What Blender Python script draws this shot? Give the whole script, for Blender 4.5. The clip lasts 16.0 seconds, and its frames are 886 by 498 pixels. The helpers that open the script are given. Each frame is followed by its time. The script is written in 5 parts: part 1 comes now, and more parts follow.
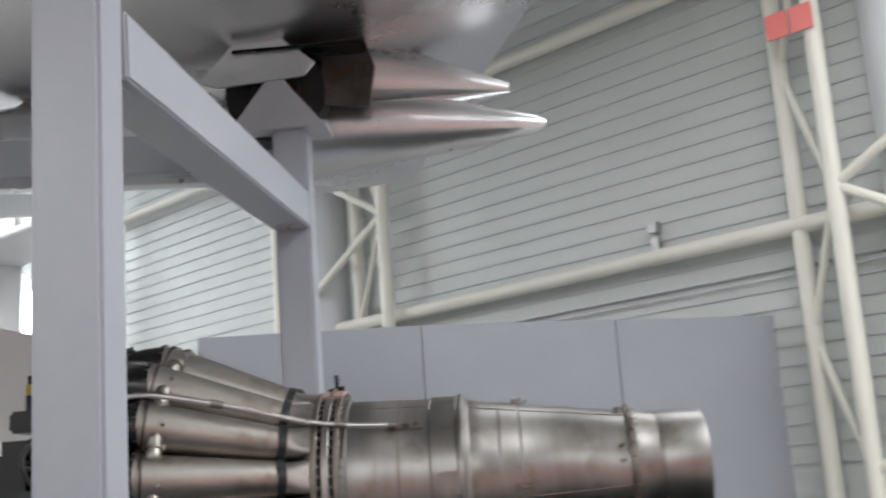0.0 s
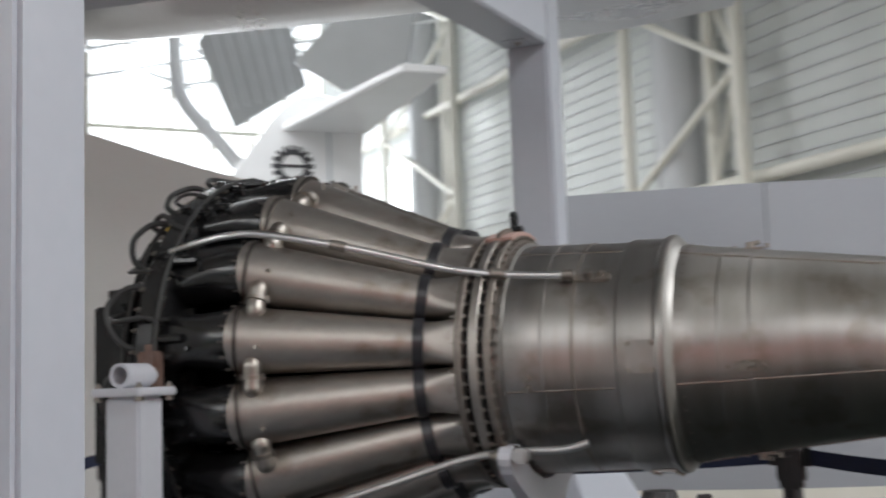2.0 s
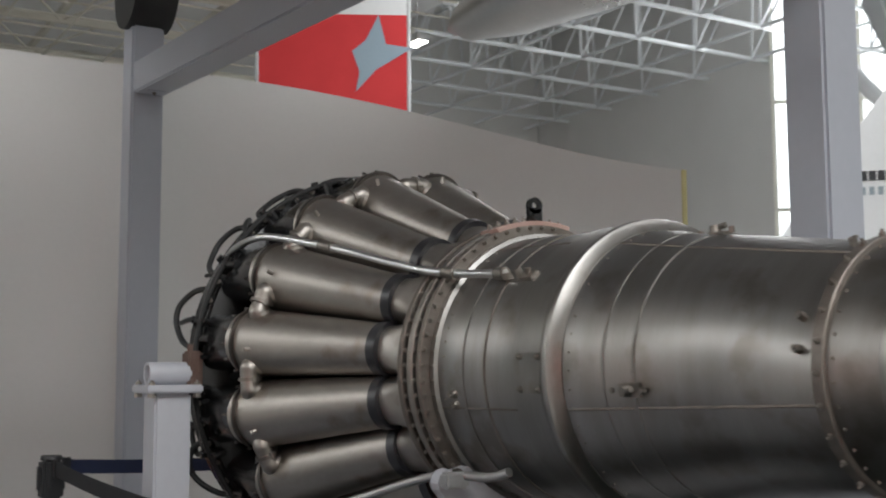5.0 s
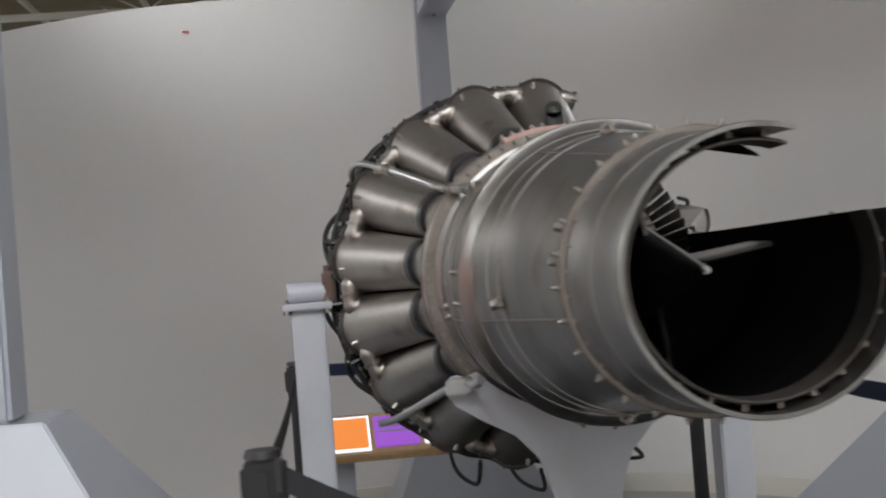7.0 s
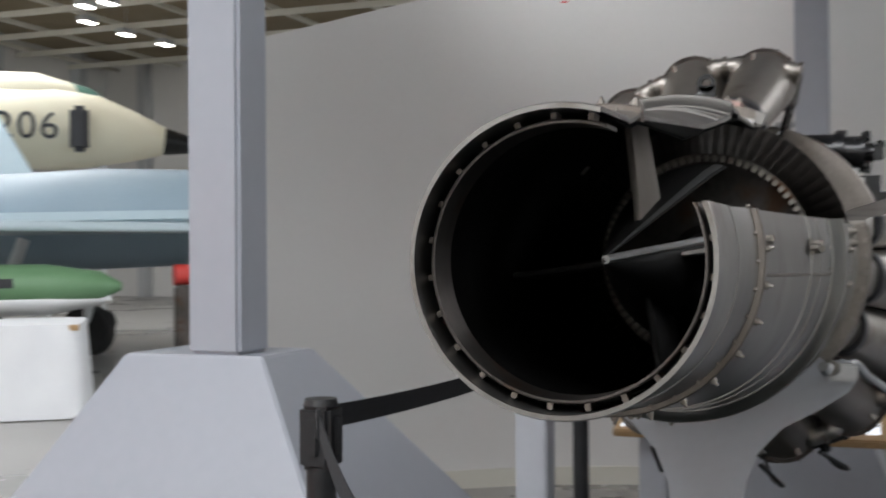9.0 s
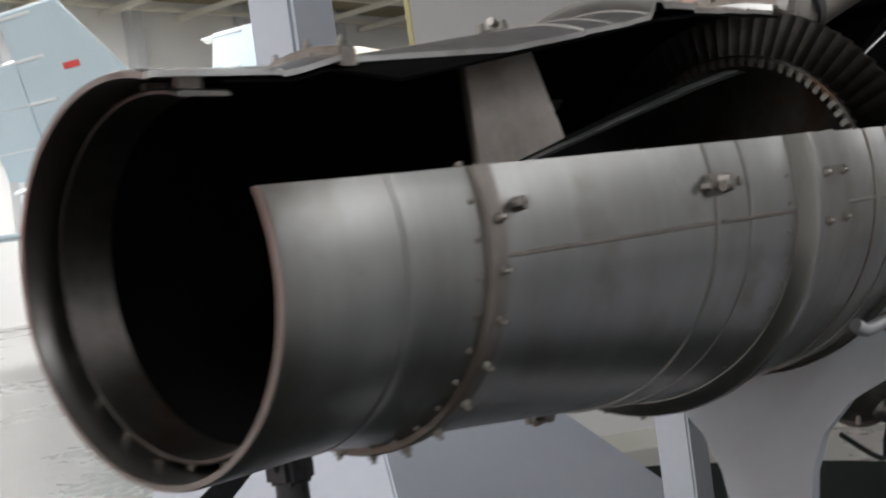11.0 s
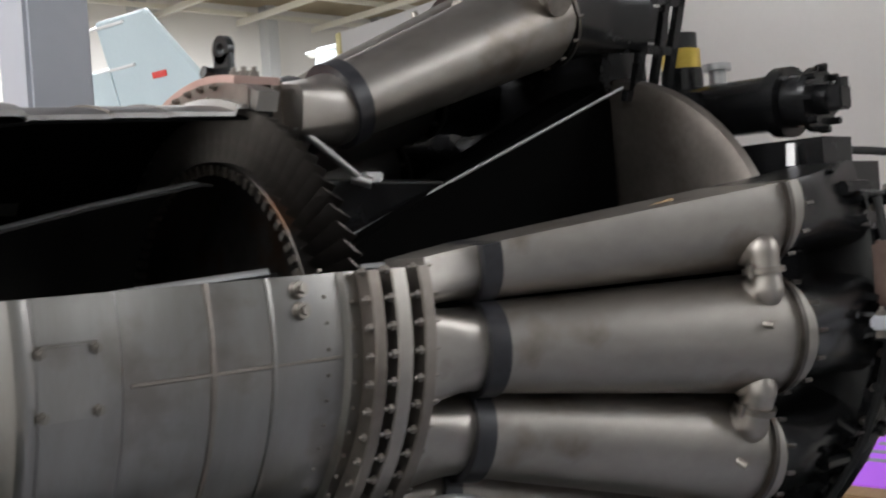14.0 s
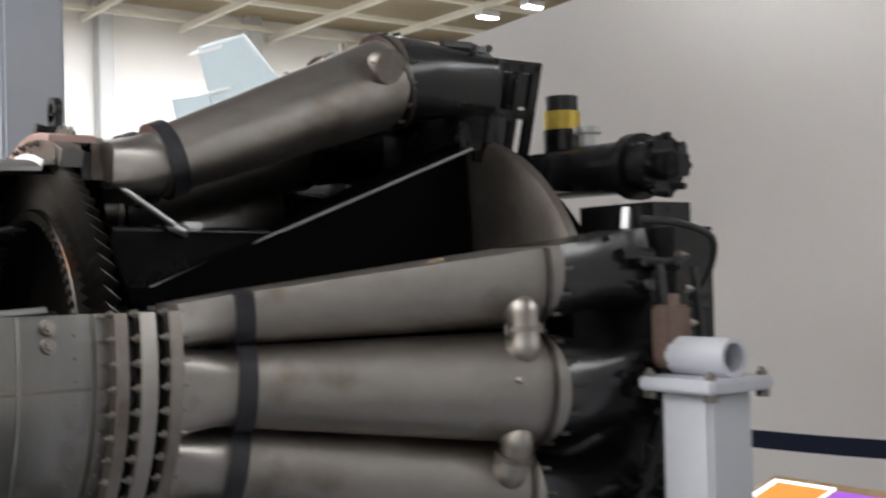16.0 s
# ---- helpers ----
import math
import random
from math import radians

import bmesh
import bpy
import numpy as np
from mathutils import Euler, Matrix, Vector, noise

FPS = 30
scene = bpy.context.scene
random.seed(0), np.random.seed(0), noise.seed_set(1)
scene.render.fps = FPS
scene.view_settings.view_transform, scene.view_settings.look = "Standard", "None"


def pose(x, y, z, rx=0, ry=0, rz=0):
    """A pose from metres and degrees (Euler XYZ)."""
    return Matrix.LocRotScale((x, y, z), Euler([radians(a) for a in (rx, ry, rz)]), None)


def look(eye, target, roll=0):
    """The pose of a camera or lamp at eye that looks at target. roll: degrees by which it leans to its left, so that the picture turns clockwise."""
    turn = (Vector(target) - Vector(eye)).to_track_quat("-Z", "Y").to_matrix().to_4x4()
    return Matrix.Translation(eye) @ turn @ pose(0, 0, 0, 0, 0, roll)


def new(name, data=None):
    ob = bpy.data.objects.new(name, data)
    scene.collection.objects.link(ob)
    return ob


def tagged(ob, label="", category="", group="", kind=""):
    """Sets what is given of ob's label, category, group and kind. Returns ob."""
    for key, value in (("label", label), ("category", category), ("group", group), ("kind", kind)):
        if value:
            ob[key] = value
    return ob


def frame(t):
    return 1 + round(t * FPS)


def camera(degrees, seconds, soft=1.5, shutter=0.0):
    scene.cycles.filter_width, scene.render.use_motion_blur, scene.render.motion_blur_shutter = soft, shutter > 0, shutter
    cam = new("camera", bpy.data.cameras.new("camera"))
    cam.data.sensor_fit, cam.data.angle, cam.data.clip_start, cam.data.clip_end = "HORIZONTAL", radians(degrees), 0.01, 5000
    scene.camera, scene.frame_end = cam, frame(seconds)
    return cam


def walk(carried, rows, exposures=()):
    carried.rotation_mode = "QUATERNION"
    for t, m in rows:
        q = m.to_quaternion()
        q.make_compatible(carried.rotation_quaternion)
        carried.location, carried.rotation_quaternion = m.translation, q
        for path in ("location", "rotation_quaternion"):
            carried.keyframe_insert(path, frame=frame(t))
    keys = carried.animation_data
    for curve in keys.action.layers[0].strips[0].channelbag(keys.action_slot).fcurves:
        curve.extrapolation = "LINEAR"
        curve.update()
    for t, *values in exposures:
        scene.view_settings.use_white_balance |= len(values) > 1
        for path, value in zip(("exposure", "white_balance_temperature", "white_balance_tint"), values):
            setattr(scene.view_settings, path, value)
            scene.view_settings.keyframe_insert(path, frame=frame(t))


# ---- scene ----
# ---- camera ----
cam = camera(41.86, 16.0, soft=2.0, shutter=0.55)
AX = 1.27
PATH = [
    (0.0, 1.876, -4.308, 1.265, 3.23, 11.43, 4.05),
    (0.5, 1.850, -4.007, 1.250, 7.15, 11.61, 4.33),
    (1.0, 1.902, -3.723, 1.248, 8.04, 4.78, 5.24),
    (1.5, 2.034, -3.443, 1.258, 9.87, 3.70, 4.16),
    (2.0, 2.299, -3.090, 1.230, 22.34, 6.29, 2.02),
    (2.5, 2.500, -2.794, 1.226, 29.63, 5.63, 4.75),
    (3.0, 2.717, -2.523, 1.248, 34.97, 5.80, 4.59),
    (3.5, 2.949, -2.319, 1.252, 45.77, 5.98, 2.32),
    (4.0, 3.173, -2.090, 1.254, 51.33, 6.34, 2.57),
    (4.2, 3.256, -1.989, 1.250, 52.77, 6.12, 0.66),
    (6.3, 3.963, -1.024, 1.326, 77.65, 2.55, 4.57),
    (6.5, 4.008, -0.885, 1.323, 82.45, 1.01, 3.32),
    (7.0, 4.036, -0.551, 1.306, 84.80, 0.90, 4.43),
    (7.5, 4.034, -0.292, 1.309, 91.15, -0.95, 3.48),
    (8.0, 4.063, -0.010, 1.317, 102.44, -0.87, 1.46),
    (8.5, 4.042, 0.184, 1.287, 104.56, -0.15, 2.03),
    (9.0, 3.947, 0.369, 1.278, 110.72, 0.34, 0.41),
    (9.2, 3.857, 0.417, 1.291, 113.82, -0.14, 1.55),
    (11.3, 3.080, 0.968, 1.300, 131.46, -0.61, 6.43),
    (11.5, 2.976, 1.012, 1.318, 132.40, 0.14, 5.54),
    (12.0, 2.756, 1.081, 1.336, 130.47, 0.81, 6.11),
    (12.5, 2.560, 1.123, 1.346, 131.54, 1.73, 3.93),
    (13.0, 2.400, 1.201, 1.348, 132.56, 1.58, 6.19),
    (13.5, 2.274, 1.338, 1.367, 136.65, -0.57, 3.62),
    (14.0, 2.181, 1.433, 1.366, 137.31, -0.28, 4.10),
    (14.5, 2.068, 1.497, 1.368, 139.12, 1.93, 2.06),
    (15.0, 1.942, 1.584, 1.388, 140.46, 2.35, 1.70),
    (15.5, 1.893, 1.698, 1.378, 144.21, 2.75, 2.25),
    (16.0, 1.892, 1.885, 1.382, 143.16, 1.26, 1.51),
]
walk(cam, [(t, pose(x, y, z, 90 + p, r, yaw)) for t, x, y, z, yaw, p, r in PATH],
     [(0.0, 0.0, 6350, 10), (1.5, -0.12, 6400, 10), (2.5, -0.1, 6500, 10), (4.0, -0.5, 6550, 9), (6.5, -0.2, 6450, 10), (9.0, -0.15, 6350, 10), (11.5, -0.08, 6400, 10), (13.0, 0.15, 6450, 11), (14.0, 0.2, 6500, 11), (15.0, 0.42, 6550, 11), (16.0, 0.35, 6550, 11)])

# ---- light ----
world = bpy.data.worlds.new("world")
scene.world = world
world.use_nodes = True
wn = world.node_tree.nodes
sky = wn.new("ShaderNodeTexSky")
sky.sky_type, sky.sun_disc = "NISHITA", False
sky.sun_elevation, sky.sun_rotation = radians(40), radians(200)
world.node_tree.links.new(sky.outputs[0], wn["Background"].inputs[0])
wn["Background"].inputs[1].default_value = 0.12


def area_lamp(name, m, sx, sy, power, colour=(0.97, 0.985, 1.0)):
    data = bpy.data.lights.new(name, "AREA")
    data.shape, data.size, data.size_y, data.energy, data.color = "RECTANGLE", sx, sy, power, colour
    ob = new(name, data)
    ob.matrix_world = m
    return ob


# rows of hall lamps under the roof
area_lamp("hall_light", pose(-1.0, -3.0, 7.25), 5.0, 5.0, 120)
area_lamp("hall_light", pose(9.2, -1.8, 7.25), 6.0, 6.0, 1150)
area_lamp("hall_light", pose(5.5, 4.5, 7.25), 4.0, 4.0, 180)
area_lamp("hall_light", pose(-9.0, -16.5, 7.25), 9.0, 9.0, 1800)
area_lamp("hall_light", pose(-8.0, 9.0, 7.25), 7.0, 7.0, 850)
area_lamp("hall_light", pose(4.0, -15.0, 7.25), 8.0, 8.0, 1100)
# a row of track lights over the white wall
area_lamp("wall_washer", look((0.6, -0.5, 7.1), (-2.2, -0.5, 1.2)), 6.5, 2.0, 450)
# daylight from the glazed end of the hall
area_lamp("window_light", look((-14.6, 22.6, 8.0), (2, 0, 1.5)), 6.0, 8.0, 1300, (0.93, 0.97, 1.0))


# ---- materials ----
def material(name, build):
    m = bpy.data.materials.new(name)
    m.use_nodes = True
    build(m.node_tree, m.node_tree.nodes["Principled BSDF"])
    return m


def mixed(name, a, b, rough=(0.4, 0.6), metal=0.0, scale=4.0, fine=60.0, bump=0.02, stretch=(1, 1, 1), spots=None, spot_size=7.0, spot_amount=0.62, tint=0.0):
    """Two colours over coarse and fine noise, with roughness and relief that follow; spots adds stains of a third colour."""
    def build(tree, bsdf):
        n, link = tree.nodes, tree.links.new
        co, mp = n.new("ShaderNodeTexCoord"), n.new("ShaderNodeMapping")
        mp.inputs["Scale"].default_value = stretch
        link(co.outputs["Object"], mp.inputs[0])
        big, small = n.new("ShaderNodeTexNoise"), n.new("ShaderNodeTexNoise")
        big.inputs["Scale"].default_value, small.inputs["Scale"].default_value = scale, fine
        big.inputs["Detail"].default_value = small.inputs["Detail"].default_value = 5
        for tex in (big, small):
            link(mp.outputs[0], tex.inputs["Vector"])
        add = n.new("ShaderNodeMath")
        add.operation = "MULTIPLY_ADD"
        link(small.outputs[0], add.inputs[0])
        add.inputs[1].default_value = 0.35
        link(big.outputs[0], add.inputs[2])
        ramp = n.new("ShaderNodeMapRange")
        ramp.inputs[1].default_value, ramp.inputs[2].default_value = 0.45, 0.95
        link(add.outputs[0], ramp.inputs[0])
        mix = n.new("ShaderNodeMix")
        mix.data_type = "RGBA"
        mix.inputs[6].default_value, mix.inputs[7].default_value = (*a, 1), (*b, 1)
        link(ramp.outputs[0], mix.inputs[0])
        colour = mix.outputs[2]
        if spots:
            tex, cut, over = n.new("ShaderNodeTexNoise"), n.new("ShaderNodeMapRange"), n.new("ShaderNodeMix")
            tex.inputs["Scale"].default_value, tex.inputs["Detail"].default_value = spot_size, 6
            link(co.outputs["Object"], tex.inputs["Vector"])
            cut.inputs[1].default_value, cut.inputs[2].default_value = spot_amount, spot_amount + 0.12
            link(tex.outputs[0], cut.inputs[0])
            over.data_type = "RGBA"
            over.inputs[7].default_value = (*spots, 1)
            link(cut.outputs[0], over.inputs[0])
            link(colour, over.inputs[6])
            colour = over.outputs[2]
        if tint:
            info, hue = n.new("ShaderNodeObjectInfo"), n.new("ShaderNodeHueSaturation")
            val = n.new("ShaderNodeMapRange")
            val.inputs[3].default_value, val.inputs[4].default_value = 1 - tint, 1 + tint
            link(info.outputs["Random"], val.inputs[0])
            link(val.outputs[0], hue.inputs["Value"])
            link(colour, hue.inputs["Color"])
            colour = hue.outputs[0]
        link(colour, bsdf.inputs["Base Color"])
        rr = n.new("ShaderNodeMapRange")
        rr.inputs[3].default_value, rr.inputs[4].default_value = rough
        link(add.outputs[0], rr.inputs[0])
        link(rr.outputs[0], bsdf.inputs["Roughness"])
        bsdf.inputs["Metallic"].default_value = metal
        if bump:
            bp = n.new("ShaderNodeBump")
            bp.inputs["Strength"].default_value, bp.inputs["Distance"].default_value = min(1, bump * 10), bump * 0.1
            link(add.outputs[0], bp.inputs["Height"])
            link(bp.outputs[0], bsdf.inputs["Normal"])
    return material(name, build)


def glowing(name, colour, strength):
    def build(tree, bsdf):
        bsdf.inputs["Base Color"].default_value = (*colour, 1)
        bsdf.inputs["Emission Color"].default_value = (*colour, 1)
        bsdf.inputs["Emission Strength"].default_value = strength
    return material(name, build)


STEEL = mixed("stainless sheet", (0.255, 0.243, 0.230), (0.325, 0.313, 0.299), (0.32, 0.40), 1.0, 3.5, 55, 0.006, (7, 1, 1), (0.222, 0.202, 0.184), 9.0, 0.56)
CAN = mixed("heat-tinted can steel", (0.31, 0.283, 0.257), (0.43, 0.402, 0.37), (0.34, 0.46), 1.0, 4.0, 30, 0.006, (1, 2, 2), (0.20, 0.165, 0.135), 6.0, 0.58, 0.08)
BRIGHT = mixed("bright steel", (0.60, 0.60, 0.60), (0.75, 0.75, 0.75), (0.2, 0.35), 1.0, 8, 80, 0.01)
BOLTM = mixed("bolt steel", (0.20, 0.18, 0.16), (0.36, 0.33, 0.30), (0.35, 0.55), 1.0, 20, 120, 0.02)
DARKSTEEL = mixed("dark turbine steel", (0.07, 0.065, 0.06), (0.17, 0.15, 0.14), (0.32, 0.5), 1.0, 6, 70, 0.02, (1, 1, 1), (0.10, 0.06, 0.04), 9, 0.58)
BLACK = mixed("black enamel", (0.006, 0.006, 0.0065), (0.015, 0.015, 0.016), (0.14, 0.30), 0.0, 8, 60, 0.02)
DULLBLACK = mixed("sooted inner steel", (0.008, 0.0075, 0.007), (0.018, 0.017, 0.016), (0.55, 0.75), 0.1, 7, 70, 0.02)
# near-black with hardly any specular, tuned to the dark insides
def near_black(tree, bsdf):
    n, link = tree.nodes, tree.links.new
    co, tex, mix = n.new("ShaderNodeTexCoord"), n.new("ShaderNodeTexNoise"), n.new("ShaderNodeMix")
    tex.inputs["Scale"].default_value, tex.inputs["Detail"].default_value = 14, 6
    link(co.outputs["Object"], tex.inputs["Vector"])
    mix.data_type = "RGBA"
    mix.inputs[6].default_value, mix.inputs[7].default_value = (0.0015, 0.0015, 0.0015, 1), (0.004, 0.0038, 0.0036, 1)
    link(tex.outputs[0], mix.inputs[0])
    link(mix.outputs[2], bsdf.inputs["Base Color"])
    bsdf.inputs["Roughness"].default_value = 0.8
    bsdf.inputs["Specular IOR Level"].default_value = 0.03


NEARBLACK = material("matt black display paint", near_black)


def carpet(tree, bsdf):
    n, link = tree.nodes, tree.links.new
    co, mix = n.new("ShaderNodeTexCoord"), n.new("ShaderNodeMix")
    big, pile, add = n.new("ShaderNodeTexNoise"), n.new("ShaderNodeTexNoise"), n.new("ShaderNodeMath")
    big.inputs["Scale"].default_value, pile.inputs["Scale"].default_value = 2.5, 220
    big.inputs["Detail"].default_value = pile.inputs["Detail"].default_value = 4
    for tex in (big, pile):
        link(co.outputs["Object"], tex.inputs["Vector"])
    add.operation = "MULTIPLY"
    link(big.outputs[0], add.inputs[0])
    link(pile.outputs[0], add.inputs[1])
    mix.data_type = "RGBA"
    mix.inputs[6].default_value, mix.inputs[7].default_value = (0.010, 0.013, 0.012, 1), (0.034, 0.040, 0.036, 1)
    link(add.outputs[0], mix.inputs[0])
    link(mix.outputs[2], bsdf.inputs["Base Color"])
    bsdf.inputs["Roughness"].default_value = 0.95
    bsdf.inputs["Specular IOR Level"].default_value = 0.06
    bp = n.new("ShaderNodeBump")
    bp.inputs["Strength"].default_value, bp.inputs["Distance"].default_value = 0.6, 0.004
    link(pile.outputs[0], bp.inputs["Height"])
    link(bp.outputs[0], bsdf.inputs["Normal"])


DARKFLOOR = material("dark carpet", carpet)
BAND = mixed("black clamp steel", (0.010, 0.010, 0.012), (0.03, 0.03, 0.035), (0.25, 0.4), 0.0, 14, 120, 0.02)
RUST = mixed("rust-brown flange paint", (0.11, 0.06, 0.045), (0.20, 0.14, 0.12), (0.45, 0.65), 0.2, 12, 90, 0.05)
PINK = mixed("primer-coated flange", (0.42, 0.27, 0.23), (0.52, 0.37, 0.33), (0.4, 0.6), 0.3, 12, 90, 0.03)
ALUMIN = mixed("cast aluminium", (0.42, 0.42, 0.42), (0.55, 0.55, 0.55), (0.35, 0.5), 0.9, 6, 80, 0.02)
GREYPAINT = mixed("blue-grey gloss paint", (0.40, 0.42, 0.47), (0.45, 0.47, 0.52), (0.22, 0.38), 0.0, 1.2, 25, 0.01)
STANDPAINT = mixed("light grey stand paint", (0.46, 0.47, 0.51), (0.53, 0.54, 0.58), (0.3, 0.45), 0.0, 3, 50, 0.01)
WALLWHITE = mixed("off-white wall paint", (0.73, 0.715, 0.695), (0.78, 0.765, 0.745), (0.45, 0.6), 0.0, 0.7, 40, 0.008)
PANELGREY = mixed("grey display board", (0.28, 0.29, 0.32), (0.32, 0.33, 0.36), (0.5, 0.7), 0.0, 0.8, 30, 0.006)
SIDING = mixed("grey-green metal siding", (0.50, 0.52, 0.50), (0.57, 0.59, 0.57), (0.4, 0.6), 0.1, 0.6, 20, 0.01)
CREAM = mixed("cream steel paint", (0.68, 0.66, 0.58), (0.74, 0.72, 0.65), (0.35, 0.55), 0.0, 2, 40, 0.01)
DUCT = mixed("grey duct paint", (0.48, 0.49, 0.50), (0.55, 0.56, 0.57), (0.4, 0.6), 0.0, 1, 30, 0.01)
FLOORM = mixed("sealed grey floor", (0.29, 0.28, 0.265), (0.37, 0.36, 0.34), (0.18, 0.34), 0.0, 0.5, 9, 0.01)
WOOD = mixed("light oak", (0.42, 0.27, 0.13), (0.55, 0.37, 0.20), (0.4, 0.55), 0.0, 3, 30, 0.03, (1, 12, 12))
BLACKPLASTIC = mixed("black plastic", (0.012, 0.012, 0.013), (0.022, 0.022, 0.024), (0.35, 0.5), 0.0, 20, 150, 0.02)
WEBBING = mixed("black belt webbing", (0.010, 0.010, 0.012), (0.02, 0.02, 0.024), (0.7, 0.9), 0.0, 40, 400, 0.05)
BLUEBELT = mixed("navy belt webbing", (0.010, 0.016, 0.045), (0.015, 0.022, 0.06), (0.7, 0.9), 0.0, 40, 400, 0.05)
SKIN = mixed("bare aluminium skin", (0.62, 0.62, 0.63), (0.72, 0.72, 0.73), (0.18, 0.34), 0.95, 1.2, 30, 0.01)
TYRE = mixed("black tyre rubber", (0.015, 0.015, 0.015), (0.03, 0.03, 0.03), (0.6, 0.8), 0.0, 15, 90, 0.03)
WHITEPAINT = mixed("white aircraft paint", (0.72, 0.73, 0.74), (0.80, 0.81, 0.82), (0.25, 0.4), 0.0, 1, 30, 0.006)
PALEBLUE = mixed("pale blue aircraft paint", (0.46, 0.56, 0.61), (0.52, 0.62, 0.67), (0.35, 0.5), 0.0, 1, 30, 0.006)
MIDBLUE = mixed("grey-blue aircraft paint", (0.26, 0.35, 0.42), (0.31, 0.40, 0.47), (0.35, 0.5), 0.0, 1, 30, 0.006)
CREAMJET = mixed("cream aircraft paint", (0.72, 0.66, 0.50), (0.78, 0.73, 0.58), (0.3, 0.5), 0.0, 1, 30, 0.006)
GREENPOD = mixed("green pod paint", (0.14, 0.28, 0.14), (0.18, 0.33, 0.18), (0.35, 0.5), 0.0, 2, 40, 0.006)
REDSIGN = mixed("red banner cloth", (0.62, 0.03, 0.035), (0.70, 0.045, 0.05), (0.6, 0.8), 0.0, 2, 60, 0.01)
REDBOARD = mixed("coral red gloss board", (0.86, 0.16, 0.12), (0.90, 0.20, 0.15), (0.5, 0.7), 0.0, 2, 60, 0.01)
REDPAINT = mixed("red paint", (0.60, 0.05, 0.04), (0.66, 0.07, 0.06), (0.4, 0.6), 0.0, 3, 60, 0.01)
PINKSIGN = mixed("coral red placard", (0.75, 0.18, 0.17), (0.80, 0.24, 0.22), (0.5, 0.7), 0.0, 3, 60, 0.01)
YELLOW = mixed("pale yellow edge paint", (0.62, 0.56, 0.27), (0.68, 0.62, 0.33), (0.5, 0.7), 0.0, 2, 40, 0.01)
BRASS = mixed("yellow plated collar", (0.50, 0.36, 0.06), (0.62, 0.46, 0.10), (0.3, 0.5), 0.6, 10, 80, 0.01)
INK = mixed("dark lettering", (0.03, 0.03, 0.035), (0.05, 0.05, 0.055), (0.5, 0.7), 0.0, 4, 60, 0.0)
INKGREY = mixed("grey lettering", (0.30, 0.36, 0.40), (0.34, 0.40, 0.44), (0.5, 0.7), 0.0, 4, 60, 0.0)
CLOTH = mixed("white tablecloth", (0.72, 0.73, 0.76), (0.80, 0.81, 0.83), (0.8, 0.95), 0.0, 3, 120, 0.03)
ROOFM = mixed("ochre roof deck", (0.27, 0.22, 0.14), (0.35, 0.29, 0.20), (0.7, 0.9), 0.0, 1, 12, 0.02)
CABLE = mixed("black cable sleeve", (0.012, 0.012, 0.012), (0.025, 0.025, 0.025), (0.4, 0.6), 0.0, 20, 200, 0.02)
COPPER = mixed("tan gasket edge", (0.40, 0.27, 0.15), (0.50, 0.36, 0.22), (0.4, 0.6), 0.4, 20, 90, 0.02)
FLANGEM = mixed("brown-stained flange steel", (0.17, 0.145, 0.125), (0.30, 0.27, 0.245), (0.35, 0.55), 0.9, 9, 80, 0.03)
LAMPGLOW = glowing("lamp glass", (1.0, 0.97, 0.92), 14)
DAYGLOW = glowing("bright daylight glass", (0.93, 0.97, 1.0), 2.3)
SCREEN_ORANGE = glowing("orange backlit print", (0.85, 0.25, 0.04), 0.75)
SCREEN_PURPLE = glowing("purple backlit print", (0.30, 0.08, 0.55), 0.75)
SCREEN_WHITE = glowing("white backlit print", (0.9, 0.93, 1.0), 1.1)


# ---- mesh helpers ----
def part(name, bm, mat, parent=None, label="", smooth=True):
    me = bpy.data.meshes.new(name)
    bm.normal_update()
    bm.to_mesh(me)
    bm.free()
    me.materials.append(mat)
    if smooth:
        me.polygons.foreach_set("use_smooth", [True] * len(me.polygons))
        me.set_sharp_from_angle(angle=radians(35))
    ob = new(name, me)
    ob.parent = parent
    if label:
        tagged(ob, label)
    return ob


def again(ob, m, parent=None):
    """A sibling of a part on the same mesh, at another pose."""
    o = new(ob.name.split(".")[0], ob.data)
    o.parent = parent or ob.parent
    o.matrix_local = m
    return o


def thing(name, label, category, m=None, group="", kind=""):
    ob = new(name)
    ob.empty_display_size = 0.1
    if m is not None:
        ob.matrix_world = m
    return tagged(ob, label, category, group, kind)


def box(bm, lo, hi, bevel=0.0, m=None):
    r = bmesh.ops.create_cube(bm, size=1.0)
    vs = r["verts"]
    mid, size = [(a + b) / 2 for a, b in zip(lo, hi)], [b - a for a, b in zip(lo, hi)]
    for v in vs:
        v.co = Vector((v.co.x * size[0] + mid[0], v.co.y * size[1] + mid[1], v.co.z * size[2] + mid[2]))
    if bevel:
        es = list({e for v in vs for e in v.link_edges})
        out = bmesh.ops.bevel(bm, geom=es, offset=bevel, segments=2, affect="EDGES")
        vs = list({v for f in out["faces"] for v in f.verts} | {v for v in vs if v.is_valid})
    if m is not None:
        bmesh.ops.transform(bm, matrix=m, verts=vs)
    return vs


def boxed(lo, hi, bevel=0.004, m=None):
    bm = bmesh.new()
    box(bm, lo, hi, bevel, m)
    return bm


def rod(bm, a, b, r0, r1=None, n=14, caps=True):
    a, b = Vector(a), Vector(b)
    d = b - a
    m = Matrix.Translation((a + b) / 2) @ d.to_track_quat("Z", "Y").to_matrix().to_4x4()
    bmesh.ops.create_cone(bm, cap_ends=caps, segments=n, radius1=r0, radius2=r0 if r1 is None else r1, depth=d.length, matrix=m)


